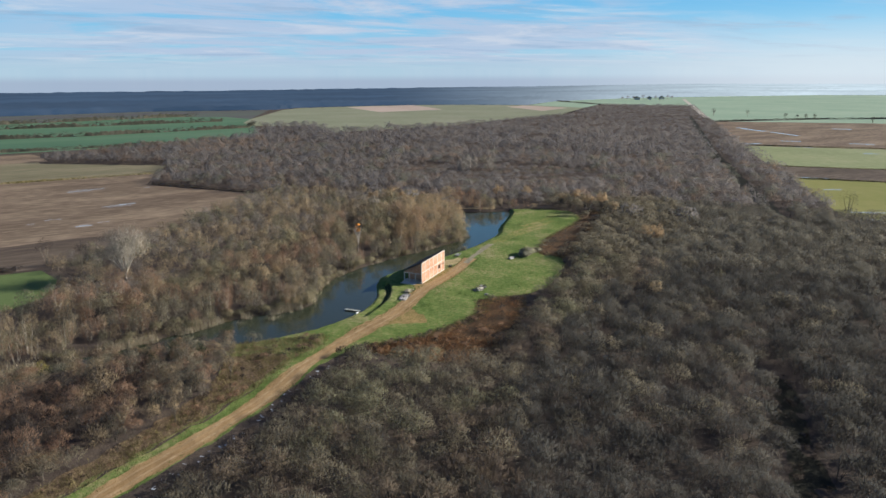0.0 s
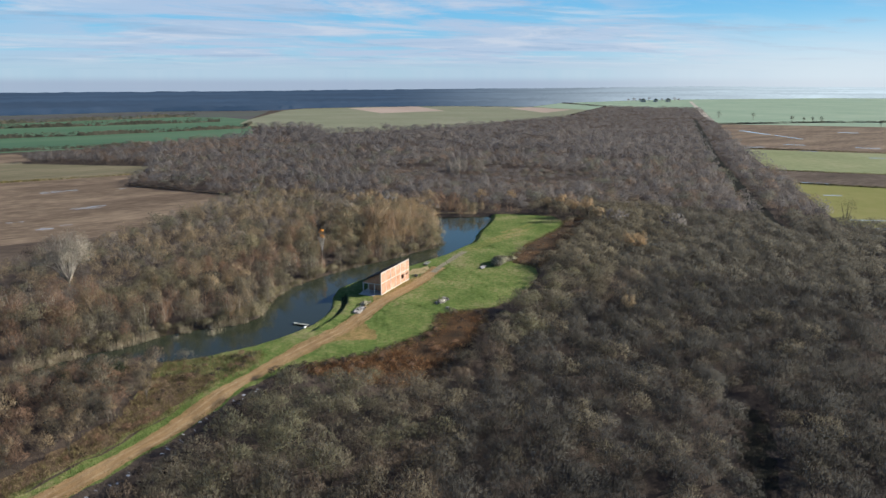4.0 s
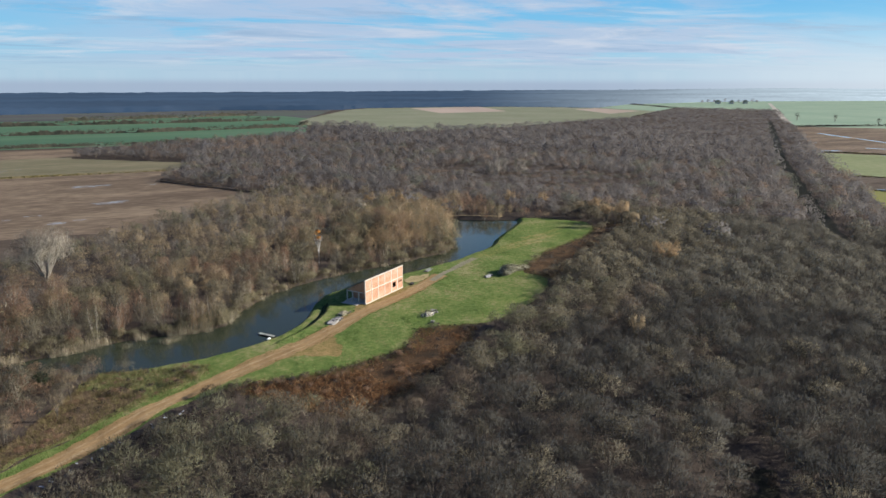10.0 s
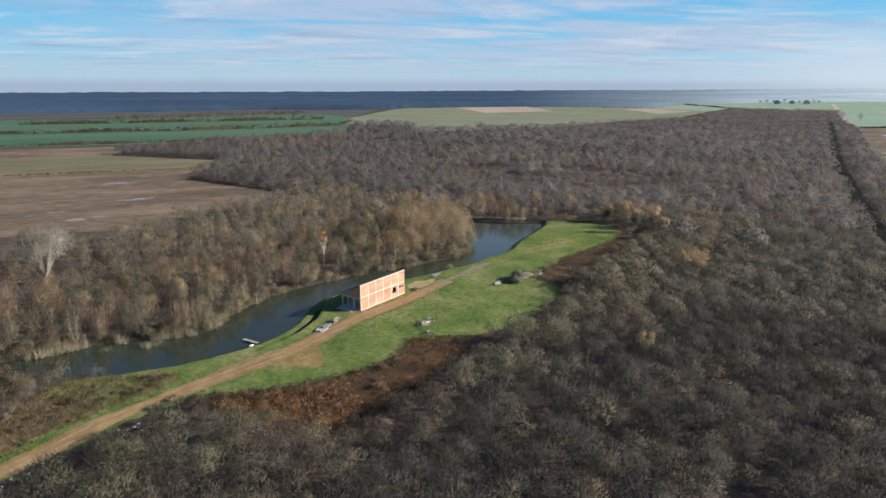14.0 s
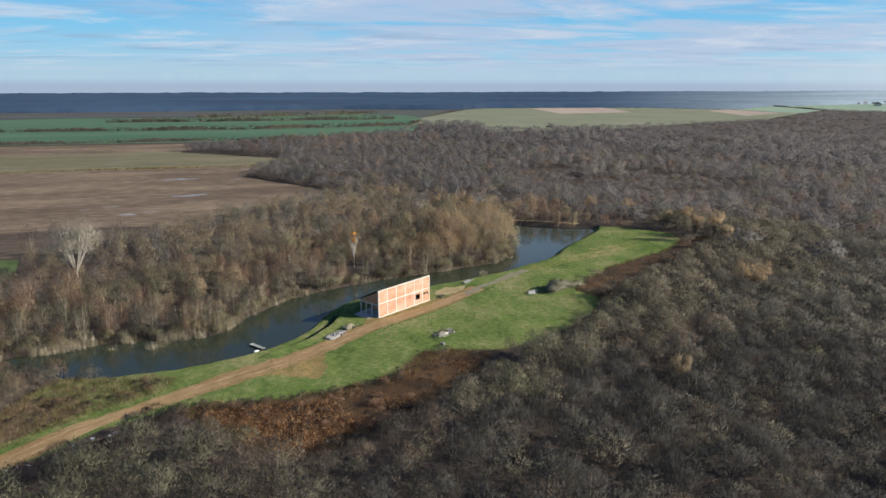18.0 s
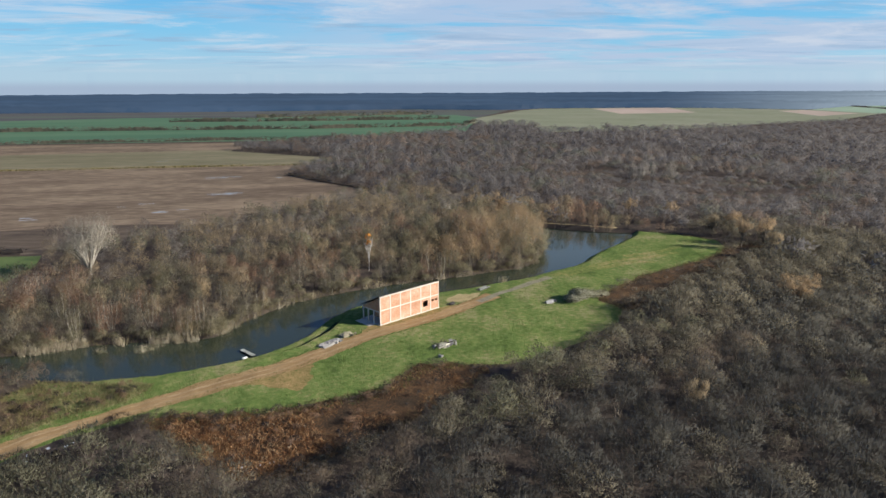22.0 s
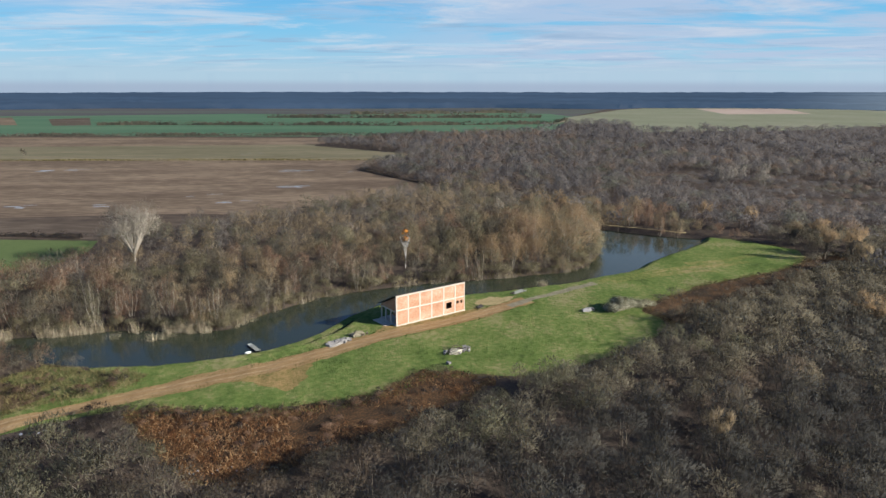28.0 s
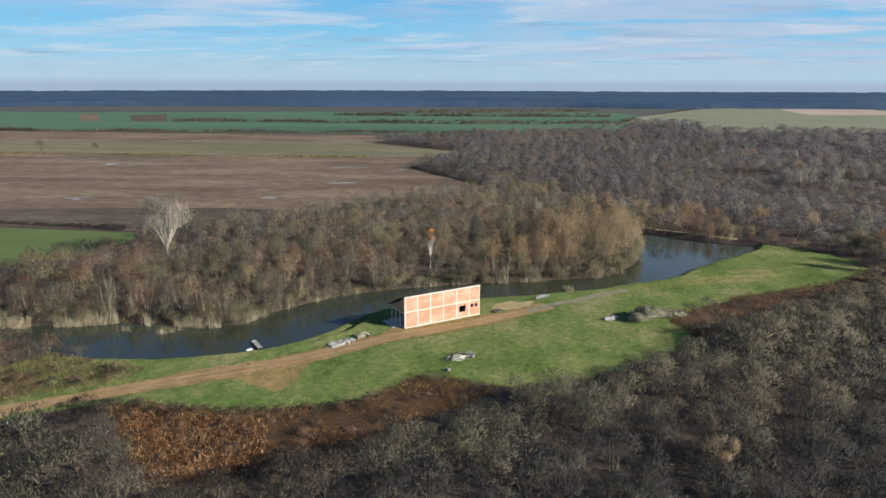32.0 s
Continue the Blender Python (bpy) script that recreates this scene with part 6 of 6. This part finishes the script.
part("hull", bm, M["white"], fl)

# timber beside the sand
ts = place("timber_stack", 33.5, 2.6, "stack of dark beams under pale boards on the lawn", "timber", turn=8)
for i in range(7):
    part("beam", box(-1.9 + rng2.uniform(-.4, .3), -0.7 + 0.2 * i, 0.02, 1.6 + rng2.uniform(-.3, .5), -0.55 + 0.2 * i, 0.2), M["dark_wood"], ts)
for i in range(4):
    part("board", box(-1.2 + rng2.uniform(-.4, .3), -0.5 + 0.3 * i, 0.21, 1.2 + rng2.uniform(-.3, .9), -0.28 + 0.3 * i, 0.27), M["grey_wood"], ts)
part("beam", box(-2.4, -0.9, 0.28, 1.8, -0.75, 0.42), M["grey_wood"], ts)
ts = place("timber_stack", 20.3, -0.4, "low dark heap of timber by the house", "timber", turn=20)
for i in range(5):
    part("beam", box(-1.1 + rng2.uniform(-.3, .2), -0.4 + 0.18 * i, 0.02, 0.9 + rng2.uniform(-.2, .3), -0.26 + 0.18 * i, 0.18 + 0.04 * i), M["dark_wood"], ts)

# wet streaks on the fields
rp = np.random.default_rng(12)
for x, y, ln in ((-16, 303, 16), (-8, 299, 10), (81, 233, 12), (88, 228, 8), (60, 178, 14), (21, 176, 9), (26, 154, 8), (-39, 190, 10), (-12, 175, 9), (100, 330, 8), (112, 208, 6)):
    for q in range(3):
        lx, ly, l2 = x + rp.uniform(-6, 6), y + rp.uniform(-3, 3), ln * rp.uniform(0.5, 1.0)
        ribbon("field_puddle", [(lx - 0.83 * l2 / 2, ly + 0.56 * l2 / 2), (lx, ly + rp.uniform(-0.6, 0.6)), (lx + 0.83 * l2 / 2, ly - 0.56 * l2 / 2)], rp.uniform(0.25, 0.7), 0.09, M["puddle"], "thin strip of standing water in the furrows", "water", q + 1, 2, 1.5, 0.0)
for (ax_, ay_), (bx_, by_), w_ in (((691, -76), (640, -104), 2.6), ((634, -108), (590, -132), 2.2), ((705, -172), (701, -192), 3.0), ((478, -77), (491, -98), 1.8), ((524, -113), (523, -132), 2.0), ((467, -122), (465, -136), 1.6),
                                   ((517, -166), (512, -186), 2.0), ((430, -165), (429, -178), 1.6), ((273, -112), (273, -128), 1.0), ((228, -120), (231, -130), 0.7), ((164, -124), (169, -142), 0.9), ((150, -128), (151, -140), 0.7), ((170, -140), (176, -160), 0.8)):
    ribbon("field_puddle", [(ax_, ay_), ((ax_ + bx_) / 2 + rp.uniform(-2, 2), (ay_ + by_) / 2), (bx_, by_)], w_ * rp.uniform(0.8, 1.2), 0.09, M["puddle"], "thin strip of standing water on the field", "water", int(ax_) % 9 + 1, 2, 2.0, 0.0)

# farm on the far plain
for x, y, lx, ly, h in ((1690, 168, 26, 12, 5), (1712, 140, 18, 10, 4.5), (1735, 112, 22, 11, 5)):
    farm = thing("farm_building", x, y, 0, "pale farm building with a grey gabled roof on the far plain", "building", "far farm", 12)
    part("wall", box(-lx / 2, -ly / 2, -0.2, lx / 2, ly / 2, h, 0), M["concrete"], farm)
    bm = bmesh.new()
    vs = [bm.verts.new(q) for q in ((-lx / 2 - 0.6, -ly / 2 - 0.6, h), (lx / 2 + 0.6, -ly / 2 - 0.6, h), (lx / 2 + 0.6, ly / 2 + 0.6, h), (-lx / 2 - 0.6, ly / 2 + 0.6, h), (-lx / 2 - 0.6, 0, h + 3.6), (lx / 2 + 0.6, 0, h + 3.6))]
    for f in ((0, 1, 5, 4), (2, 3, 4, 5), (0, 4, 3), (1, 2, 5), (3, 2, 1, 0)):
        bm.faces.new([vs[k] for k in f])
    part("roof", bm, M["gravel"], farm, "grey roof")
for x, y, h in ((1680, 190, 11), (1700, 178, 9), (1705, 155, 12), (1722, 126, 10), (1745, 98, 12), (1752, 88, 9), (1690, 205, 8), (1180, 95, 7), (1127, 91, 8)):
    tree("field_tree", scrub(rng, 160, h, h * 0.5, 0.3, 1.6, 3, lobes_n=7), x, y, M["twig_far"], M["bark"], "lone leafless tree on the far plain, haze mixed into its colour", group="far trees")

# tyre marks across the far end of the lawn
for pts in ([(54, -2.2), (66, -3.4), (80, -5.5), (90, -10), (101, -12.5)], [(56, -4.2), (68, -6.0), (80, -9.0), (86, -14.5)], [(84, -4), (92, -7), (108, -10)]):
    ribbon("tyre_marks", pts, 1.2, 0.05, M["grass_dry"], "faint tan driven grass across the lawn", "track", 11, 4, 0.8)
